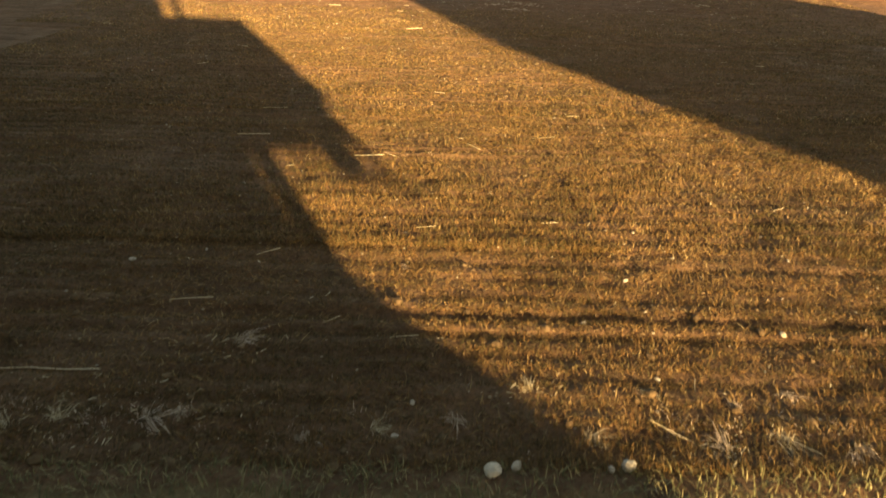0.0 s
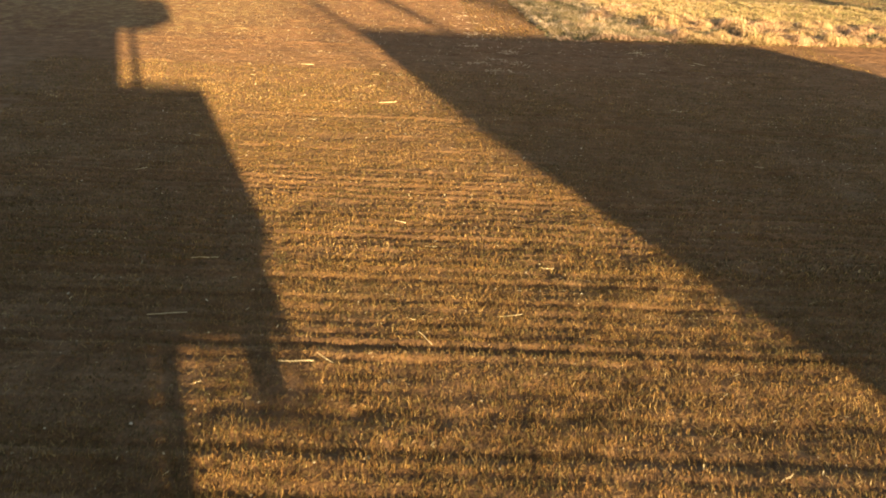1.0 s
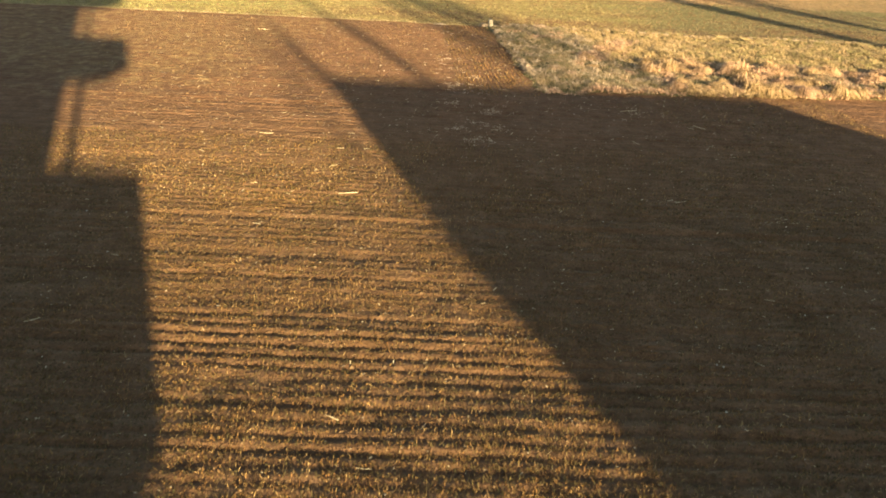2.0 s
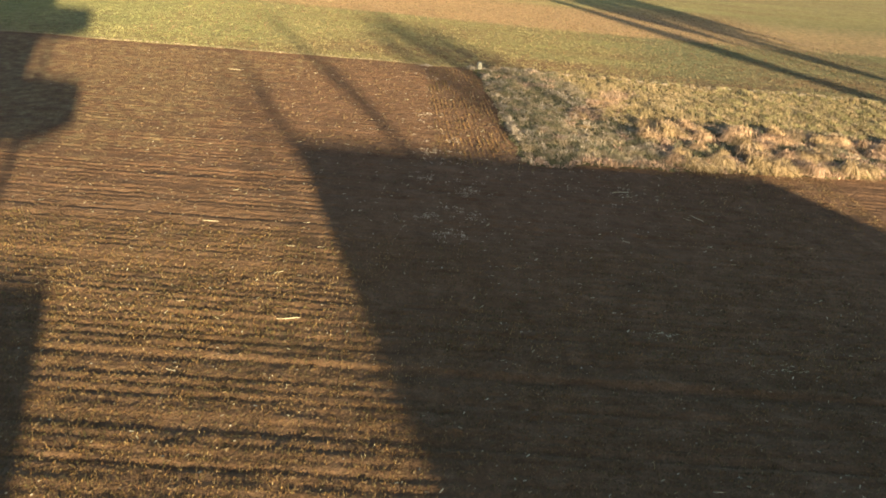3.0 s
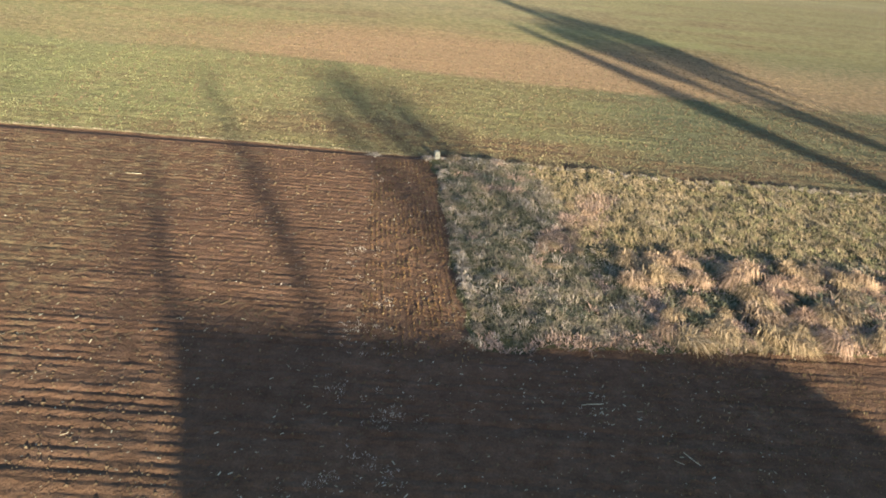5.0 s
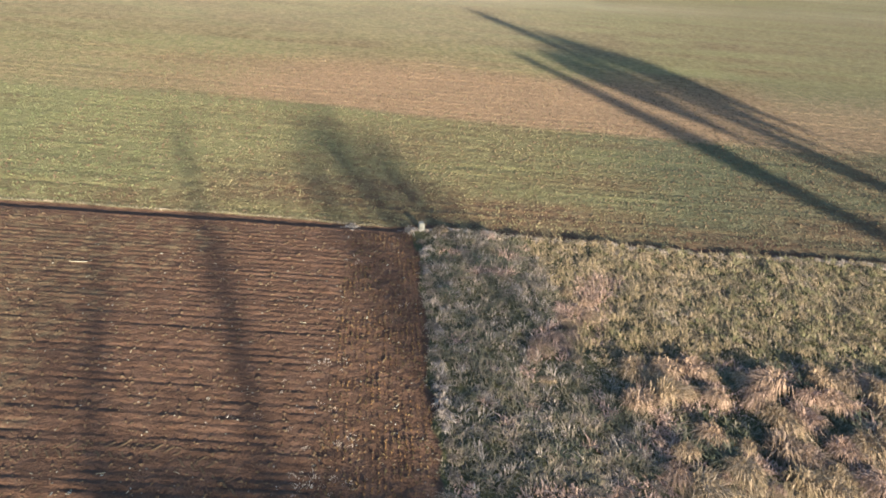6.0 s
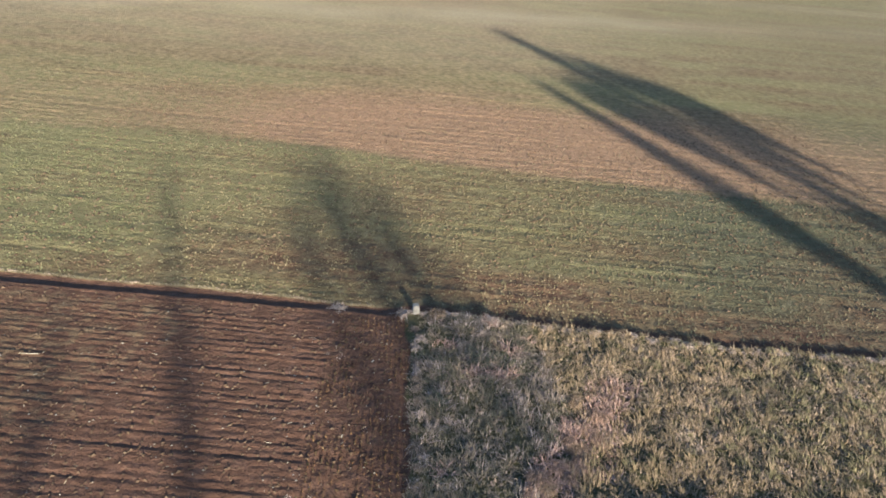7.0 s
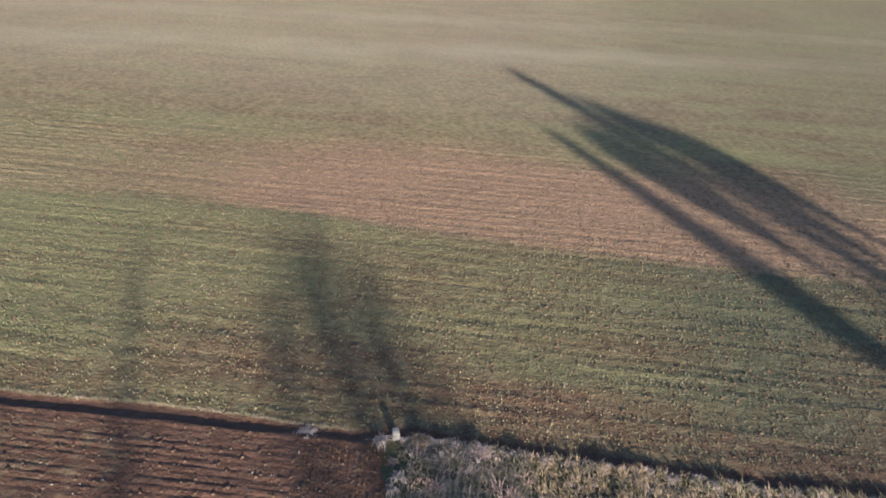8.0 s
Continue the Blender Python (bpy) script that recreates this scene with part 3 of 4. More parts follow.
for s, c, high, wide, seed, kind in ((-24, 7.65, 11.4, 0.5, 3, "slim"), (-25, 17.6, 13.5, 1.0, 8, "spreading"), (-25, 19.2, 13.9, 1.05, 10, "spreading"), (-25, 20.6, 12.8, 0.95, 9, "spreading"), (-25, 16.6, 12.6, 0.7, 7, "spreading")):
    bare_tree(*from_shade(s, c), high, wide, seed, "%s leafless tree with grey-brown bark behind the house" % kind, 0.55 if kind == "spreading" else 0.5, 0.6 if kind == "spreading" else 0.2)
for s, c, high, low, wide, seed, kind, dense in ((-25, 8.8, 11.8, 8.5, 0.5, 31, "slim", 0.25), (-25, 12.0, 14.6, 9.2, 0.8, 32, "slim", 0.25), (-25, 18.4, 13.4, 11.8, 0.45, 33, "slim", 0.12), (-25, 20.0, 12.9, 11.6, 0.45, 34, "slim", 0.12),
                                                 (-20, 42.2, 18.7, 9.0, 1.75, 21, "tall dark", 1.45), (-20, 45.6, 15.5, 12.6, 1.7, 22, "high-crowned", 0.9), (-20, 44.0, 16.6, 12.0, 2.2, 25, "close-set", 1.3),
                                                 (-20, 37.2, 15.3, 7.0, 1.15, 23, "slender dark", 1.4), (-20, 40.2, 15.4, 12.3, 2.5, 24, "broad", 1.2)):
    poplar(*from_shade(s, c), high, low, wide, seed, "%s leafless poplar with upright twigs beside the field" % kind, dense, 4 if c < 15 else 15 if c < 30 else 26)


# ---- marker stone at the corner of the fields ----
def marker_stone(x, y):
    bm = bmesh.new()
    add_box(bm, -0.12, 0.12, -0.11, 0.11, -0.15, 0.33, bevel=0.025)
    for v in bm.verts:
        if v.co.z > 0.2:
            v.co.x, v.co.y = v.co.x * 0.86, v.co.y * 0.86
        v.co += Vector((0.006 * math.sin(31 * v.co.z + 9 * v.co.x), 0.006 * math.cos(27 * v.co.x), 0.005 * math.sin(40 * v.co.y)))
    ob = part("boundary_stone", bm, MARKER)
    ob.location, ob.rotation_euler = (x, y, float(height([x], [y])[0])), (0.05, -0.07, 0.3)
    tagged(ob, "pale squared boundary stone standing at the field corner", "stone")


marker_stone(3.90, 38.40)


# ---- rough grass patch ----
def scatter(n, x0, x1, y0, y1):
    return rng.uniform(x0, x1, n), rng.uniform(y0, y1, n)


def tuft_points(x, y, per, radius):
    n = len(x)
    a, r = rng.uniform(0, 2 * np.pi, n * per), radius * np.sqrt(rng.uniform(0, 1, n * per))
    d = np.stack([np.cos(a), np.sin(a), 0 * a], 1)
    px, py = np.repeat(x, per) + r * d[:, 0], np.repeat(y, per) + r * d[:, 1]
    return px, py, d


def clumps(x, y, per, radius, high, thick, comb=0.8):
    """Tufts whose blades all lean the same way, with gaps between them."""
    n = len(x)
    a = rng.normal(1.9, 1.1, n)
    way = np.stack([np.cos(a), np.sin(a), 0 * a], 1)
    size = rng.uniform(0.6, 1.3, n)
    px, py, d = tuft_points(x, y, per, 1.0)
    px, py = np.repeat(x, per) + (px - np.repeat(x, per)) * radius * np.repeat(size, per), np.repeat(y, per) + (py - np.repeat(y, per)) * radius * np.repeat(size, per)
    d = d * (1 - comb) + np.repeat(way, per, 0) * comb + rng.normal(0, 0.25, d.shape) * (1, 1, 0)
    return blades(place(px, py), high * np.repeat(size, per), thick, 1.5, 0.5, d)


def rough_grass():
    x, y = scatter(23000, 4, 24, 26.3, 38.4)
    keep = in_rough(x, y) > 0.5
    x, y = x[keep], y[keep]
    tussocky = step(x - 9.7, 0.4) * step(31.7 - y, 0.4)
    west = x + 0.9 * vnoise(x, y, 1.6, 42) + 0.25 * (y - 33) < 8.6
    keep = rng.random(len(x)) > 0.3 * tussocky + 0.25 * (~west & (tussocky < 0.5))
    x, y, west, tussocky = x[keep], y[keep], west[keep], tussocky[keep]
    line = np.abs((x - 8.2) * 0.86 - (y - 32.4) * 0.51)
    dry = (line + 0.5 * vnoise(x, y, 0.8, 48) < 0.75) & (y > 31.4) & (y < 35.8) | (y < rough_near(x) + 0.45 + 0.5 * vnoise(x, y, 0.7, 50)) | (vnoise(x, y, 0.6, 49) > 0.62) & west
    dry |= (tussocky > 0.5) & (vnoise(x, y, 0.45, 57) > 0.5 * np.exp(-((y - 29.5) / 0.35) ** 2))
    hollow = (tussocky > 0.5) & ~dry & (vnoise(x, y, 0.6, 59) > -0.1) | west & ~dry & (vnoise(x, y, 0.9, 53) + 0.5 * vnoise(x, y, 0.35, 54) > 0.60)
    west, east = west & ~dry & ~hollow, ~west & ~dry & ~hollow
    for name, pick, material, label in (("withered_grass", dry, DRY_GRASS, "low pinkish withered grass in loose patches"), ("meadow_grass", west, MEADOW, "short grey-green grass with pale withered patches"),
                                        ("green_grass", hollow, GREEN_GRASS, "dark green grass in the hollows between dry tussocks"),
                                        ("rough_grass", east, ROUGH_GRASS, "low matted olive and straw-coloured grass on unploughed ground")):
        px, py, d = tuft_points(x[pick], y[pick], 7, 0.07)
        tall = (0.12 + 0.06 * vnoise(px, py, 0.5, 41) + 0.05 * vnoise(px, py, 1.3, 43)) * (0.4 + 0.6 * step(px - rough_left(py) - 0.6, 0.2))
        if name == "rough_grass":
            tall = tall * 0.65
        thick = 0.022 if name == "meadow_grass" else 0.030
        v, f = blades(place(px, py), np.maximum(tall, 0.04), thick, 1.25, 0.45, d + rng.normal(0, 0.5, d.shape) * (1, 1, 0))
        tagged(new(name, mesh_of(name, v, f, material)), label, "grass", kind="stuff")
    # matted tufts, combed by the wind
    gx, gy = np.meshgrid(np.arange(4.6, 24, 0.27), np.arange(26.6, 38.4, 0.27))
    gx, gy = gx.ravel() + rng.uniform(-0.13, 0.13, gx.size), gy.ravel() + rng.uniform(-0.13, 0.13, gx.size)
    inside = in_rough(gx, gy) > 0.6
    mats = inside & (gx + 0.9 * vnoise(gx, gy, 1.6, 42) + 0.25 * (gy - 33) > 8.5) & (gy > 31.5 + 0.4 * vnoise(gx, gy, 1.5, 55))
    fx = rng.uniform(10, 23, 420)
    gx, gy = np.concatenate([gx, fx]), np.concatenate([gy, rough_near(fx) + rng.uniform(0.0, 0.42, 420)])
    mats, inside = np.concatenate([mats, np.full(420, True)]), np.concatenate([inside, np.full(420, False)])
    olive = (rng.random(len(gx)) < step(gx - 12.5 + 1.5 * vnoise(gx, gy, 1.4, 58), 1.2) * 0.5) & (gy > 31.5)
    for name, pick, material, label in (("matted_grass", mats & ~olive, MAT_GRASS, "small matted tufts of straw-coloured and olive grass"), ("olive_tufts", mats & olive, OLIVE_GRASS, "small matted tufts of olive green grass")):
        v, f = clumps(gx[pick], gy[pick], 26, 0.12, 0.15, 0.017, 0.6)
        tagged(new(name, mesh_of(name, v, f, material)), label, "grass", kind="stuff")
    pale = inside & ~mats & (rng.random(len(gx)) < 0.26) & (gy < 38) & ((gx < 9.6) | (gy > 31.5))
    v, f = clumps(gx[pale], gy[pale], 22, 0.13, 0.15, 0.015, 0.5)
    tagged(new("bleached_tufts", mesh_of("bleached_tufts", v, f, PALE_GRASS)), "small bleached tufts standing in the grey-green grass", "grass", kind="stuff")


def tussock_mesh(seed, high, wide, material, n=190, upright=0.07, thick=0.007, fall_to=0.7, bundles=0):
    """Blades that rise from the middle, bend over to one side and hang down to the ground, gathered in bundles."""
    r = np.random.default_rng(seed)
    a = r.uniform(0, 2 * np.pi, n)
    if bundles:
        a = r.uniform(0, 2 * np.pi, bundles)[r.integers(0, bundles, n)] + r.normal(0, 0.17, n)
    comb = np.array([1.0, 0.0, 0.0])
    d = np.stack([np.cos(a), np.sin(a), 0 * a], 1) + fall_to * comb * r.uniform(0.3, 1, n)[:, None]
    reach = wide * 0.5 * r.uniform(0.35, 1.2, n)[:, None]
    stand = (r.random(n) < upright)[:, None]
    reach = np.where(stand, reach * 0.35, reach)
    root = np.stack([r.normal(0, 0.10 * wide, n), r.normal(0, 0.10 * wide, n), 0 * a - 0.04], 1)
    h = (high * r.uniform(0.5, 1.1, n))[:, None] * np.where(stand, 1.2, 1.0)
    up = np.array([0, 0, 1.0])
    w = np.stack([-d[:, 1], d[:, 0], 0 * a], 1)
    w = w / np.linalg.norm(w, axis=1)[:, None] * thick
    fall = np.where(stand, 0.92, r.uniform(-0.05, 0.32, n)[:, None])
    p = [root, root + d * reach * 0.22 + up * h * 0.72, root + d * reach * 0.6 + up * h * np.where(stand, 1.0, 0.86), root + d * reach + up * h * fall]
    v = np.stack([p[0] - w, p[0] + w, p[1] - w, p[1] + w, p[2] - w * 0.9, p[2] + w * 0.9, p[3]], 1).reshape(-1, 3)
    i = 7 * np.arange(n)[:, None]
    return mesh_of("grass_tussock", v, [np.concatenate([i + np.array([[0, 1, 3, 2]]), i + np.array([[2, 3, 5, 4]])]), i + np.array([[4, 5, 6]])], material)


def tussocks():
    tall = [tussock_mesh(50 + k, 0.33 + 0.03 * (k % 4), 1.05, TUSSOCK, 620, 0.03 + 0.04 * (k % 3), 0.0070, 0.75, 12 + k) for k in range(10)]
    grey = [tussock_mesh(70 + k, 0.17, 0.6, GREY_GRASS, 150) for k in range(4)]
    rim = [tussock_mesh(80 + k, 0.20, 0.62, PALE_GRASS, 150, 0.1, 0.008, 0.8, 7) for k in range(4)]
    small = [tussock_mesh(90 + k, 0.30 + 0.08 * (k % 2), 1.9, PALE_GRASS if k < 4 else STRAW, 46, 0.10, 0.012, 0.9, 5 + k) for k in range(6)]
    spots = []
    rnd = random.Random(12)
    tries = 0
    while len(spots) < 240 and tries < 14000:
        tries += 1
        x, y = rnd.uniform(5.2, 22), rnd.uniform(26.9, 38.2)
        belt = abs(y - 30.6 - 0.25 * math.sin(1.3 * x)) < 0.75 or y < 28.9 + 0.25 * math.sin(1.7 * x + 1)
        zone = (x > 9.5 + 0.35 * math.sin(2.3 * y) and belt) or y < rough_near(x) + (0.75 if x < 7 else 1.5)
        gap = 0.55 + 0.32 * abs(math.sin(2.1 * x) * math.sin(1.7 * y))
        if not zone or y < rough_near(x) + 0.3 or any((x - a) ** 2 + (y - b) ** 2 < gap ** 2 for a, b, _ in spots):
            continue
        spots.append((x, y, "big"))
    for _ in range(26):
        f = rnd.uniform(-0.2, 1)
        spots.append((7.6 + 2.0 * f + rnd.gauss(0, 0.22), 31.6 + 3.2 * f + rnd.gauss(0, 0.3), "mid"))
    for k in range(64):
        x = 4.2 + 0.3 * k + rnd.uniform(-0.15, 0.15)
        spots.append((x, float(far_edge(x)) - 0.16 + rnd.uniform(-0.12, 0.06), "rim"))
    for k in range(24):
        y = 26.9 + 0.46 * k
        spots.append((float(rough_left(y)) + 0.22 + rnd.uniform(-0.1, 0.15), y + rnd.uniform(-0.1, 0.1), "low"))
    spots += [(4.52, 38.38, "stone"), (4.72, 38.3, "stone"), (3.45, 38.2, "low"), (1.32, 38.36, "rim"), (1.55, 38.38, "rim")]
    for x, y, wide in ((0.63, 2.74, 0.17), (-1.18, 3.17, 0.22), (-1.95, 2.42, 0.2), (-1.5, 2.46, 0.26), (-1.3, 2.5, 0.2), (1.62, 2.28, 0.2), (1.95, 2.4, 0.24), (2.3, 2.3, 0.22), (2.15, 2.75, 0.16), (-0.16, 4.25, 0.12), (0.9, 2.35, 0.13),
                       (-2.2, 2.35, 0.24), (-0.6, 2.3, 0.14), (1.35, 2.75, 0.12), (1.8, 2.62, 0.16), (0.2, 2.5, 0.14), (-0.25, 2.4, 0.13)):
        ob = new("grass_tussock", rnd.choice(small))
        ob.matrix_world = pose(x, y, float(height([x], [y])[0]), 0, 0, rnd.uniform(0, 360)) @ Matrix.Diagonal((wide * rnd.uniform(0.4, 0.8), wide * rnd.uniform(0.4, 0.8), wide * rnd.uniform(0.4, 0.7), 1))
        tagged(ob, "small curled tuft of dry grass on tilled soil", "grass", "dry tufts on the soil")
    for x, y, sort in spots:
        edge = sort == "big" and y < rough_near(x) + 1.5 and x < 9.5
        kinds = (rim if rnd.random() < 0.45 else grey) if edge or sort == "low" else rim if sort == "rim" else tall
        s = {"big": rnd.choice((0.5, 0.65, 0.8, 0.9, 1.0)), "mid": rnd.uniform(0.35, 0.55), "rim": rnd.uniform(0.35, 0.9 if x < 7 else 0.65), "stone": rnd.uniform(0.40, 0.47), "low": rnd.uniform(0.6, 1.0)}[sort]
        ob = new("grass_tussock", rnd.choice(kinds))
        shape = Matrix.Diagonal((s * rnd.uniform(0.7, 1.3), s * rnd.uniform(0.7, 1.3), s * rnd.uniform(0.8, 1.25) * (1.35 if sort == "stone" else 1.0), 1))
        turn = rnd.uniform(0, 360) if sort == "rim" else rnd.gauss(-75, 50)
        ob.matrix_world = pose(x, y, float(height([x], [y])[0]), 0, 0, turn) @ shape
        label, group = {"rim": ("bleached tuft of grass on the brink of the last furrow", "tufts along the furrow"), "stone": ("bushy straw-coloured tussock beside the boundary stone", "dry tussocks"),
                        "mid": ("pinkish dry tussock among the matted grass", "dry tussocks"), "low": ("low greyish tuft of withered grass at the field edge", "withered tufts"),
                        "big": ("tall bleached tussock of dry grass in the rough", "dry tussocks")}[sort]
        if edge:
            label, group = "low greyish tuft of withered grass at the field edge", "withered tufts"
        tagged(ob, label, "grass", group)


rough_grass()
tussocks()


# ---- crops, straw and stones on the fields ----
def vegetated(x, y):
    """Where the young cereal grows: up to the bare strip, and along the right of the field."""
    return np.maximum(step(21.1 - y + 0.25 * vnoise(x, y, 1.2, 51), 0.12), step(x - 8.5 + vnoise(x, y, 1.0, 52), 0.4))


def fuzz(points, height, width, lean):
    """The finest blades, one sliver each."""
    n = len(points)
    a = rng.uniform(0, 2 * np.pi, n)
    h = height * rng.uniform(0.35, 1.3, n)
    w = np.stack([np.cos(a), np.sin(a), 0 * a], 1) * (width * rng.uniform(0.5, 0.9, n))[:, None]
    b = rng.uniform(0, 2 * np.pi, n)
    tip = points + np.stack([np.cos(b) * lean * h * rng.uniform(0, 1, n), np.sin(b) * lean * h * rng.uniform(0, 1, n), h], 1)
    v = np.stack([points - w, points + w, tip], 1).reshape(-1, 3)
    return v, 3 * np.arange(n)[:, None] + np.array([[0, 1, 2]])


def seedlings():
    bits, slivers, k = [], [], 0
    for n, fine, y0, y1, x0, x1, h, w in ((38000, 200000, 4.6, 9, -6.6, 7, 0.044, 0.0044), (10500, 150000, 2.1, 4.7, -4.4, 4.2, 0.034, 0.0033), (42000, 190000, 9, 17, -9, 11, 0.040, 0.0075), (40000, 70000, 17, 27.2, -11, 15, 0.045, 0.012)):
        for many in (n, fine):
            x, y = scatter(many, x0, x1, y0, y1)
            y = y0 + (y - y0) * ((y - y0) / (y1 - y0)) ** 0.3
            row = np.round(y / 0.165) * 0.165 + rng.normal(0, 0.035, many)
            y = np.where(rng.random(many) < 0.55, row, y)
            keep = (vnoise(x, y, 0.5, 44) + 0.6 * vnoise(x, y, 2.2, 45) > rng.uniform(-1.6, 0.4, many)) & (y > 2.1) & (in_rough(x, y) < 0.3)
            keep &= rng.random(many) < vegetated(x, y)
            if many == n:
                bits.append(blades(place(x[keep], y[keep]), h, w, 0.9, 0.3, None, 0.6))
            else:
                v, f = fuzz(place(x[keep], y[keep]), h, w, 1.3 if y1 > 5 else 2.2)
                slivers.append((v, f + k))
                k += len(v)
    v, f = join(bits)
    tagged(new("winter_cereal", mesh_of("winter_cereal", v, f, SEEDLING)), "thin rows of young cereal blades among stubble", "crop", kind="stuff")
    v, f = np.concatenate([q[0] for q in slivers]), np.concatenate([q[1] for q in slivers])
    tagged(new("sprouts", mesh_of("sprouts", v, f, SPROUT)), "dense fine olive and straw-coloured sprouts on tilled soil", "crop", kind="stuff")


def litter():
    """Stubble, roots and trash lying flat between the rows."""
    bits = []
    for n, y0, y1, x0, x1, h, w in ((50000, 2.1, 9, -5, 6.5, 0.022, 0.006), (25000, 9, 17, -9, 11, 0.022, 0.009)):
        x, y = scatter(n, x0, x1, y0, y1)
        keep = vnoise(x, y, 0.35, 46) + 0.7 * vnoise(0.3 * x, y, 0.5, 47) > rng.uniform(-1.2, 0.9, n)
        bits.append(blades(place(x[keep], y[keep]), h, w, 2.6, 0.6, None, 0.7))
    v, f = join(bits)
    tagged(new("stubble_litter", mesh_of("stubble_litter", v, f, LITTER)), "flattened brown and straw-coloured trash on the tilled soil", "litter", kind="stuff")


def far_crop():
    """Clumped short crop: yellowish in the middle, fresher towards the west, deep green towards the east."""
    x, y = scatter(185000, -26, 34, 37.8, 66)
    bare = step(y - 51.2, 0.5) * step(61.5 - y, 1.5)
    thin = np.clip((y - 42) / 26, 0, 0.9)
    keep = (rng.random(len(x)) > 0.7 * bare) & (rng.random(len(x)) > thin) & (y > far_edge(x) + trench_width(x) + 0.05)
    keep &= vnoise(x, y, 0.26, 58) + 0.4 * vnoise(0.4 * x, y, 0.24, 59) > rng.uniform(-0.55, 0.45, len(x))
    x, y = x[keep], y[keep]
    y = np.where(rng.random(len(x)) < 0.4, np.round(y / 0.25) * 0.25 + rng.normal(0, 0.04, len(x)), y)
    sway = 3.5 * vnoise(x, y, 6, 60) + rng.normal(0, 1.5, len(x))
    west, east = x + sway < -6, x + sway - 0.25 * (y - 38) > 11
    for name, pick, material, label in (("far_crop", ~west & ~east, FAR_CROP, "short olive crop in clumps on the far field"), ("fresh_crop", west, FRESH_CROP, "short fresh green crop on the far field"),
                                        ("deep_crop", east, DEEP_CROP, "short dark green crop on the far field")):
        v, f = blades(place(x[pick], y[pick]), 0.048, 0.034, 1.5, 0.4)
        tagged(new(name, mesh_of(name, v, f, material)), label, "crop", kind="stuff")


def verge_grass():
    x, y = scatter(14000, -4, 5, 1.2, 2.12)
    v, f = blades(place(x, y), 0.045, 0.005, 1.3, 0.3)
    tagged(new("verge_grass", mesh_of("verge_grass", v, f, VERGE)), "strip of green and straw-coloured grass along the field's edge", "grass", kind="stuff")
    x = rng.uniform(-20, 2.4, 1500)
    v, f = blades(place(x, far_edge(x) + trench_width(x) + 0.06 + rng.normal(0, 0.03, len(x))), 0.07, 0.014, 0.9, 0.3)
    tagged(new("bank_grass", mesh_of("bank_grass", v, f, MEADOW)), "low fringe of pale dry grass on the bank between two fields", "grass", kind="stuff")


def stalk_mesh(length, radius, seed):
    pieces, rnd = [], random.Random(seed)
    p = Vector((-length / 2, 0, radius))
    for k in range(3):
        q = p + Vector((length / 3, rnd.uniform(-0.11, 0.11) * length, rnd.uniform(-0.004, 0.012)))
        limb(pieces, p, q, radius * (1.15 if k != 1 else 0.95), radius, 6)
        p = q
    return mesh_of("straw_stalk", *join(pieces), STRAW, True)


def stalks():
    kinds = [stalk_mesh(1.0, 0.03, k) for k in range(5)]
    rnd = random.Random(5)
    known = ((-2.25, 2.85, 0.62, 0), (-1.67, 3.66, 0.3, 5), (-0.13, 3.25, 0.19, 10), (1.36, 2.42, 0.24, -40), (-0.47, 7.02, 0.28, -35), (-0.75, 6.93, 0.34, 0), (-2.32, 7.75, 0.4, 18), (-2.35, 9.05, 0.34, 5),
             (1.45, 7.93, 0.3, 15), (0.5, 7.42, 0.3, -60), (-0.66, 17.6, 0.42, 8), (-3.35, 21.35, 0.36, 5), (1.64, 2.82, 0.12, 70), (-6.7, 34.8, 0.5, 12), (9.3, 23.5, 0.4, -50), (7.5, 24.9, 0.5, 4), (-1.3, 4.4, 0.2, 30))
    more = [(rnd.uniform(-7, 10), 3 + 33 * rnd.random() ** 1.3, rnd.uniform(0.06, 0.2), rnd.gauss(0, 35)) for _ in range(80)]
    for x, y, length, turn in (*known, *more):
        if in_rough(x, y) > 0.3:
            continue
        ob = new("straw_stalk", rnd.choice(kinds))
        thin = max(0.011, 0.035 * length ** 0.5) / 0.06
        slim = 0.28 if y < 4 else 0.42 if y < 12 else 0.6
        ob.matrix_world = pose(x, y, float(height([x], [y])[0]) + 0.012, 0, rnd.uniform(-4, 4), turn) @ Matrix.Diagonal((length, thin * slim, thin * slim, 1))
        tagged(ob, "pale broken straw stalk lying on the soil", "straw", "straw stalks")


def stone_mesh(seed):
    bm = bmesh.new()
    bmesh.ops.create_icosphere(bm, subdivisions=2, radius=0.5)
    for v in bm.verts:
        k = 1 + 0.35 * noise.noise(v.co * 1.7 + Vector((seed * 7, 0, 0))) + 0.1 * noise.noise(v.co * 5 + Vector((0, seed * 3, 0)))
        v.co = Vector((v.co.x * k, v.co.y * k * 0.8, v.co.z * k * 0.62))
    me = bpy.data.meshes.new("field_stone")
    bm.to_mesh(me)
    bm.free()
    me.materials.append(STONE)
    return me


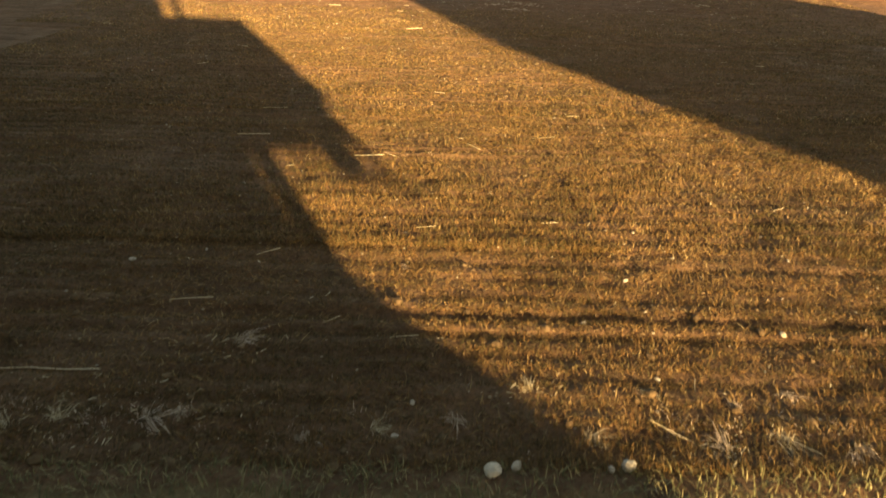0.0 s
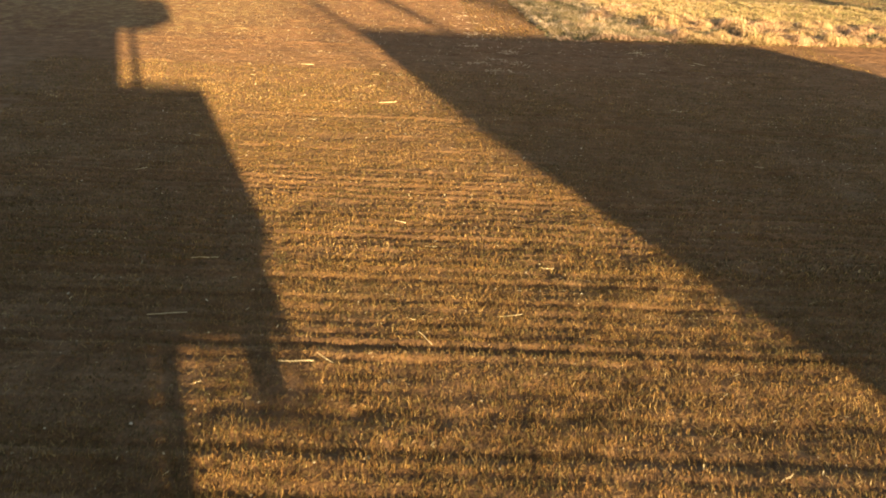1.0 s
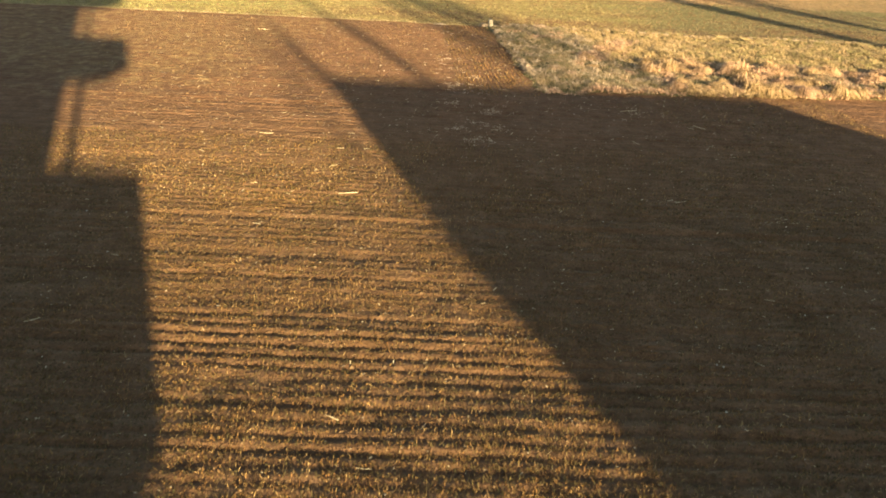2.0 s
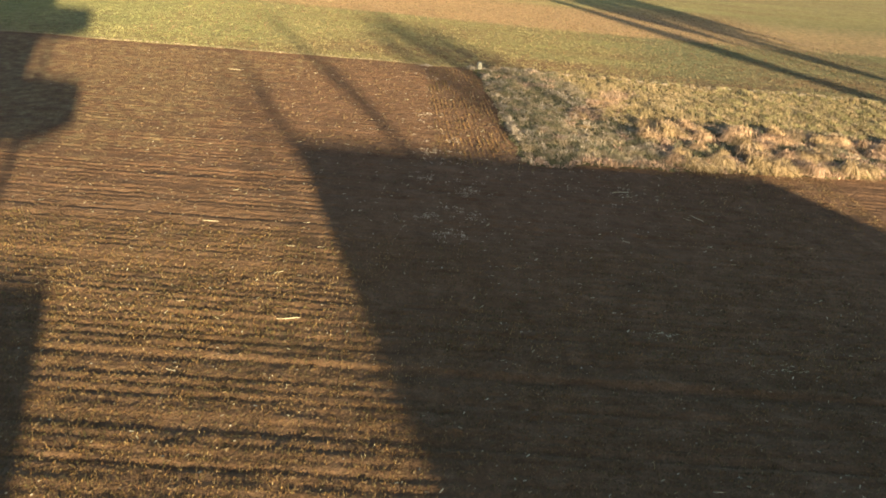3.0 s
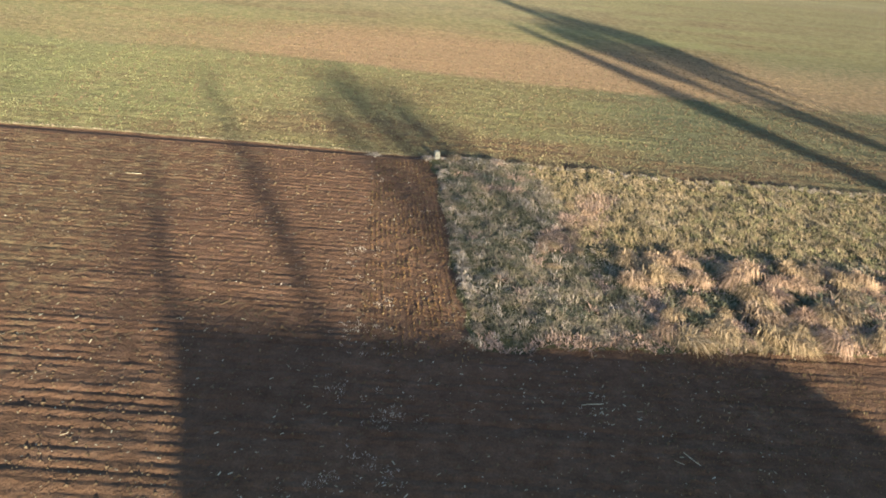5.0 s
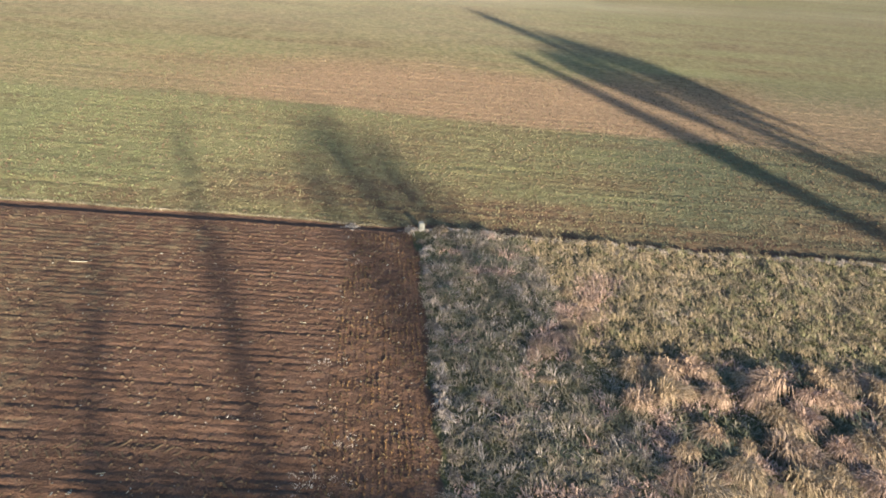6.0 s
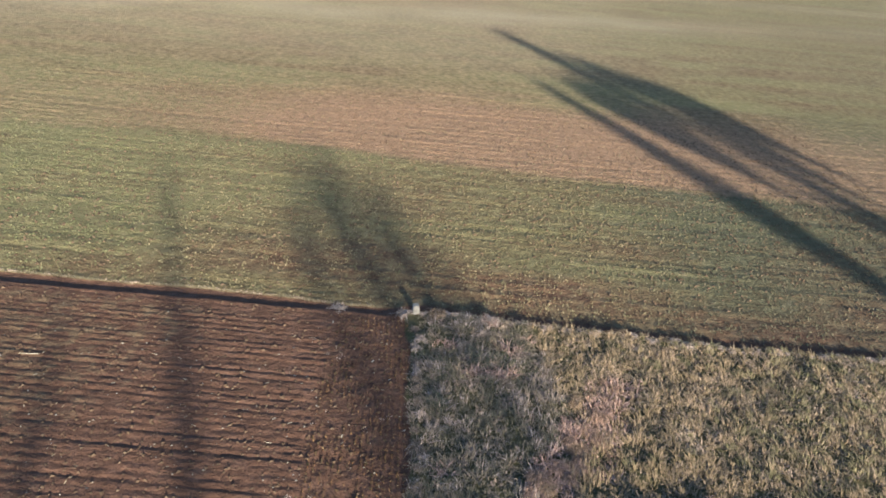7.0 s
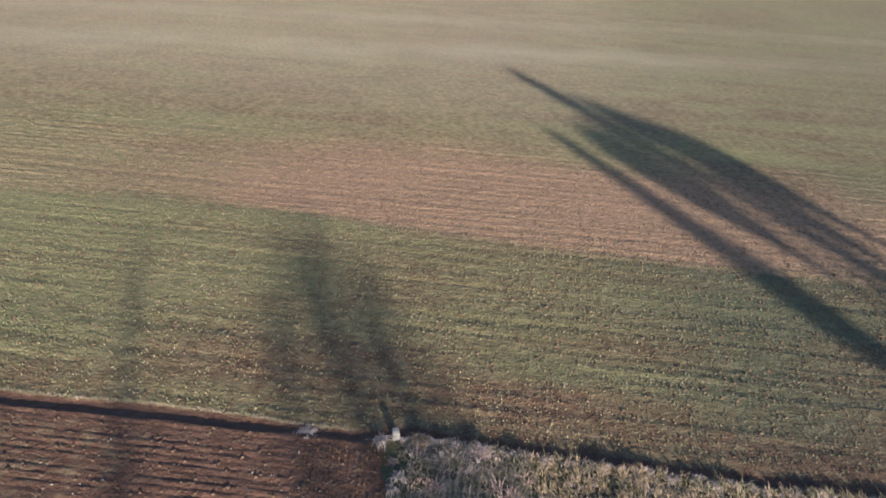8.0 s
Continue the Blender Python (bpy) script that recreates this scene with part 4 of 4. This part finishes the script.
def stones():
    kinds = [stone_mesh(k) for k in range(5)]
    rnd = random.Random(9)
    known = ((0.37, 2.09, 0.115), (0.49, 2.12, 0.06), (1.06, 2.16, 0.085), (0.97, 2.13, 0.05), (-0.13, 2.35, 0.045), (-0.05, 2.62, 0.04), (1.1, 3.49, 0.05), (2.44, 3.38, 0.05), (1.55, 4.1, 0.05), (-2.34, 4.24, 0.06))
    more = [(rnd.uniform(-8, 11), 2.5 + 33 * rnd.random() ** 1.6, rnd.uniform(0.018, 0.045)) for _ in range(130)]
    for x, y, size in (*known, *more):
        if in_rough(x, y) > 0.3:
            continue
        ob = new("field_stone", rnd.choice(kinds))
        ob.matrix_world = pose(x, y, float(height([x], [y])[0]) + size * 0.12, rnd.uniform(-20, 20), rnd.uniform(-20, 20), rnd.uniform(0, 360)) @ Matrix.Scale(size, 4)
        tagged(ob, "small pale limestone lying half sunk in the soil", "stone", "field stones")


def lumps():
    """Single clods of soil along the near edge of the field."""
    kinds = []
    for k in range(6):
        me = stone_mesh(20 + k)
        me.name = "soil_clod"
        me.materials.clear()
        me.materials.append(EARTH)
        kinds.append(me)
    rnd = random.Random(31)
    for _ in range(90):
        x, y, size = rnd.uniform(-2.8, 3.2), 2.1 + 1.6 * rnd.random() ** 1.6, rnd.choice((0.025, 0.035, 0.045, 0.06, 0.075))
        ob = new("soil_clod", rnd.choice(kinds))
        ob.matrix_world = pose(x, y, float(height([x], [y])[0]) + size * 0.08, rnd.uniform(-20, 20), rnd.uniform(-20, 20), rnd.uniform(0, 360)) @ Matrix.Scale(size, 4)
        tagged(ob, "rounded brown clod of earth on the tilled soil", "soil", "clods of earth")


def chaff():
    """Short bits of straw and crumbs, too many to count."""
    x, y = scatter(4400, -9, 12, 2.2, 37.8)
    cx, cy = [], []
    for px, py, r, n in ((2.3, 22.2, 0.7, 30), (7.5, 24.8, 0.6, 40), (8.6, 17.0, 0.25, 40), (6.7, 17.9, 0.2, 30), (0.63, 2.74, 0.12, 40), (-1.18, 3.17, 0.16, 50), (-1.8, 2.42, 0.4, 130), (1.6, 2.26, 0.15, 50)):
        cx.append(rng.normal(px, r, n)), cy.append(rng.normal(py, r * 0.5, n))
    bulk = np.concatenate([np.ones(len(x)), *[np.full(len(c), (0.8 if c.mean() > 25 else 1.2) if c.mean() > 15 else 1.0) for c in cy]])
    x, y = np.concatenate([x, *cx]), np.concatenate([y, *cy])
    keep = (in_rough(x, y) < 0.3) & (y > 2.0) & ((np.arange(len(x)) > 4400) | (y < 27) | (np.arange(len(x)) % 3 == 0))
    x, y, bulk = x[keep], y[keep], bulk[keep]
    n = len(x)
    p = place(x, y) + np.array([0, 0, 0.012])
    a = rng.normal(0, 0.9, n)
    size = (0.006 + 0.03 * rng.random(n) ** 3) * (0.6 + 0.03 * y) * bulk
    d = np.stack([np.cos(a), np.sin(a), rng.uniform(-0.1, 0.5, n)], 1) * size[:, None]
    w = np.stack([-np.sin(a), np.cos(a), 0 * a], 1) * (0.10 * size + 0.0010 + 0.00026 * y)[:, None]
    v = np.stack([p - d - w, p - d + w, p + d + w, p + d - w, p + d * 1.1 + np.array([0, 0, 0.004])], 1).reshape(-1, 3)
    i = 5 * np.arange(n)[:, None]
    tagged(new("chaff", mesh_of("chaff", v, [i + np.array([[0, 1, 2, 3]]), i + np.array([[3, 2, 4]])], STRAW)), "scattered bleached bits of straw on the soil", "straw", kind="stuff")


def trash():
    """Small mounds of bleached trash pulled up by the harrow."""
    xs, ys = [], []
    for px, py, r, n in ((2.45, 21.5, 0.32, 16), (1.85, 22.4, 0.25, 10), (2.85, 22.9, 0.3, 14), (3.0, 24.1, 0.3, 13), (1.9, 30.7, 0.30, 12), (2.1, 27.1, 0.38, 20), (2.5, 28.2, 0.45, 10), (2.3, 26.2, 0.5, 10),
                        (7.5, 24.8, 0.6, 6), (1.7, 35.9, 0.35, 6), (3.2, 33.4, 0.6, 6), (0.8, 29.2, 1.2, 14), (2.2, 25.0, 0.6, 14), (1.4, 38.15, 0.2, 7), (3.3, 38.2, 0.25, 4)):
        xs.append(rng.normal(px, r, n)), ys.append(rng.normal(py, r * 0.6, n))
    x, y = np.concatenate(xs), np.concatenate(ys)
    v, f = clumps(x, y, 12, 0.09, 0.030, 0.013, 0.3)
    near_x, near_y = rng.normal(-1.5, 0.75, 60), rng.normal(2.42, 0.13, 60)
    more_x, more_y = rng.normal(1.9, 0.7, 40), rng.normal(2.35, 0.12, 40)
    nv, nf = clumps(np.concatenate([near_x, more_x]), np.concatenate([near_y, more_y]), 9, 0.05, 0.020, 0.0045, 0.3)
    v, f = join([(v, f), (nv, nf)])
    tagged(new("field_trash", mesh_of("field_trash", v, f, PALE_GRASS)), "bleached wisps of dead plants strewn over the bare soil", "litter", kind="stuff")


def strip_crop():
    """Olive seedlings in the rows of the headland strip, which run towards the far field."""
    n = 7000
    y = rng.uniform(25.8, 37.9, n)
    x = np.round((rng.uniform(1.2, 4.9, n) + 0.09 * (y - 30)) / 0.155) * 0.155 - 0.09 * (y - 30) + rng.normal(0.04, 0.02, n)
    keep = (in_strip(x, y) > 0.5) & (vnoise(x, y, 0.8, 56) > rng.uniform(-1.1, 0.6, n))
    v, f = blades(place(x[keep], y[keep]), 0.055, 0.022, 1.2, 0.4)
    tagged(new("strip_crop", mesh_of("strip_crop", v, f, SPROUT)), "sparse olive seedlings in the rows of the headland", "crop", kind="stuff")


def tyre_marks():
    """Lugs of pressed soil left by a tractor's tyres, in a herringbone."""
    verts, quads = [], []
    for y0, bend, xa, xb in ((26.15, 0.0, -9.0, -2.9), (27.5, -0.012, -9.0, 0.4)):
        for k, x in enumerate(np.arange(xa, xb, 0.13)):
            y = y0 + 0.07 * (x + 4.5) + bend * max(0.0, x + 3) ** 3 * 2.2
            side = 1 if k % 2 else -1
            for u0, u1, h in ((0.03, 0.22, 0.013 + 0.007 * math.sin(7.3 * k) * math.sin(1.9 * k)),):
                z = float(height([x], [y + side * 0.12])[0]) - 0.008
                slant = 0.16
                w = 0.035
                base = [(x - w, y + side * u0), (x + w, y + side * u0), (x + slant + w, y + side * u1), (x + slant - w, y + side * u1)]
                i = len(verts)
                verts += [(a, b, z) for a, b in base] + [(a + 0.25 * (x + slant / 2 - a), b + 0.15 * (y + side * 0.13 - b), z + h) for a, b in base]
                quads += [(i + 4, i + 5, i + 6, i + 7)] + [(i + j, i + (j + 1) % 4, i + 4 + (j + 1) % 4, i + 4 + j) for j in range(4)]
    tagged(new("tyre_marks", mesh_of("tyre_marks", np.array(verts), np.array(quads), EARTH)), "herringbone tyre marks pressed into the bare soil", "soil", kind="stuff")


def pebbles():
    """Pale pebbles, too many to count."""
    n = 1300
    y = 2.4 + 35 * rng.random(n) ** 1.35
    x = rng.uniform(-1, 1, n) * (4.5 + 0.30 * y) + 1.5
    keep = in_rough(x, y) < 0.2
    x, y = x[keep], y[keep]
    n = len(x)
    size = rng.uniform(0.006, 0.014, n) * (1 + 0.05 * y)
    dirs = np.array([(1, 0, 0), (0, 0.8, 0), (-1, 0, 0), (0, -0.8, 0), (0.1, 0, 0.7)])
    v = (dirs[None] * size[:, None, None] * rng.uniform(0.6, 1.3, (n, 5, 1)) + place(x, y)[:, None, :] + np.array([0, 0, 0.004])).reshape(-1, 3)
    i = 5 * np.arange(n)[:, None]
    tris = np.concatenate([i + np.array([[a, (a + 1) % 4, 4]]) for a in range(4)])
    tagged(new("pebbles", mesh_of("pebbles", v, tris, CHIP)), "small pale pebbles and chips in the tilled soil", "stone", kind="stuff")


def clods():
    """Crumbs of soil standing proud of the furrows."""
    n = 42000
    y = 2.2 + 35.8 * rng.random(n) ** 1.25
    x = rng.uniform(-1, 1, n) * (4.5 + 0.28 * y) + 1.0
    keep = in_rough(x, y) < 0.2
    far_x, far_y = scatter(24000, -14, 26, 38.9, 62)
    x, y = np.concatenate([x[keep], far_x]), np.concatenate([y[keep], far_y])
    n = len(x)
    size = (0.007 + 0.018 * rng.random(n) ** 3) * (1 + 0.055 * np.minimum(y, 45))
    dirs = np.array([(1, 0, 0), (-0.3, 0.95, 0), (-0.7, -0.75, 0), (0.1, 0.05, 0.6)])
    spin = rng.uniform(0, 2 * np.pi, n)
    v = dirs[None] * size[:, None, None] * rng.uniform(0.6, 1.4, (n, 4, 1))
    v = np.stack([v[..., 0] * np.cos(spin)[:, None] - v[..., 1] * np.sin(spin)[:, None], v[..., 0] * np.sin(spin)[:, None] + v[..., 1] * np.cos(spin)[:, None], v[..., 2]], 2)
    v = (v + place(x, y)[:, None, :]).reshape(-1, 3)
    i = 4 * np.arange(n)[:, None]
    tris = np.concatenate([i + np.array([[0, 1, 3]]), i + np.array([[1, 2, 3]]), i + np.array([[2, 0, 3]])])
    tagged(new("soil_crumbs", mesh_of("soil_crumbs", v, tris, CLOD)), "loose brown crumbs of soil on the tilled fields", "soil", kind="stuff")


seedlings()
litter()
far_crop()
verge_grass()
stalks()
stones()
lumps()
chaff()
clods()
trash()
strip_crop()
tyre_marks()
pebbles()
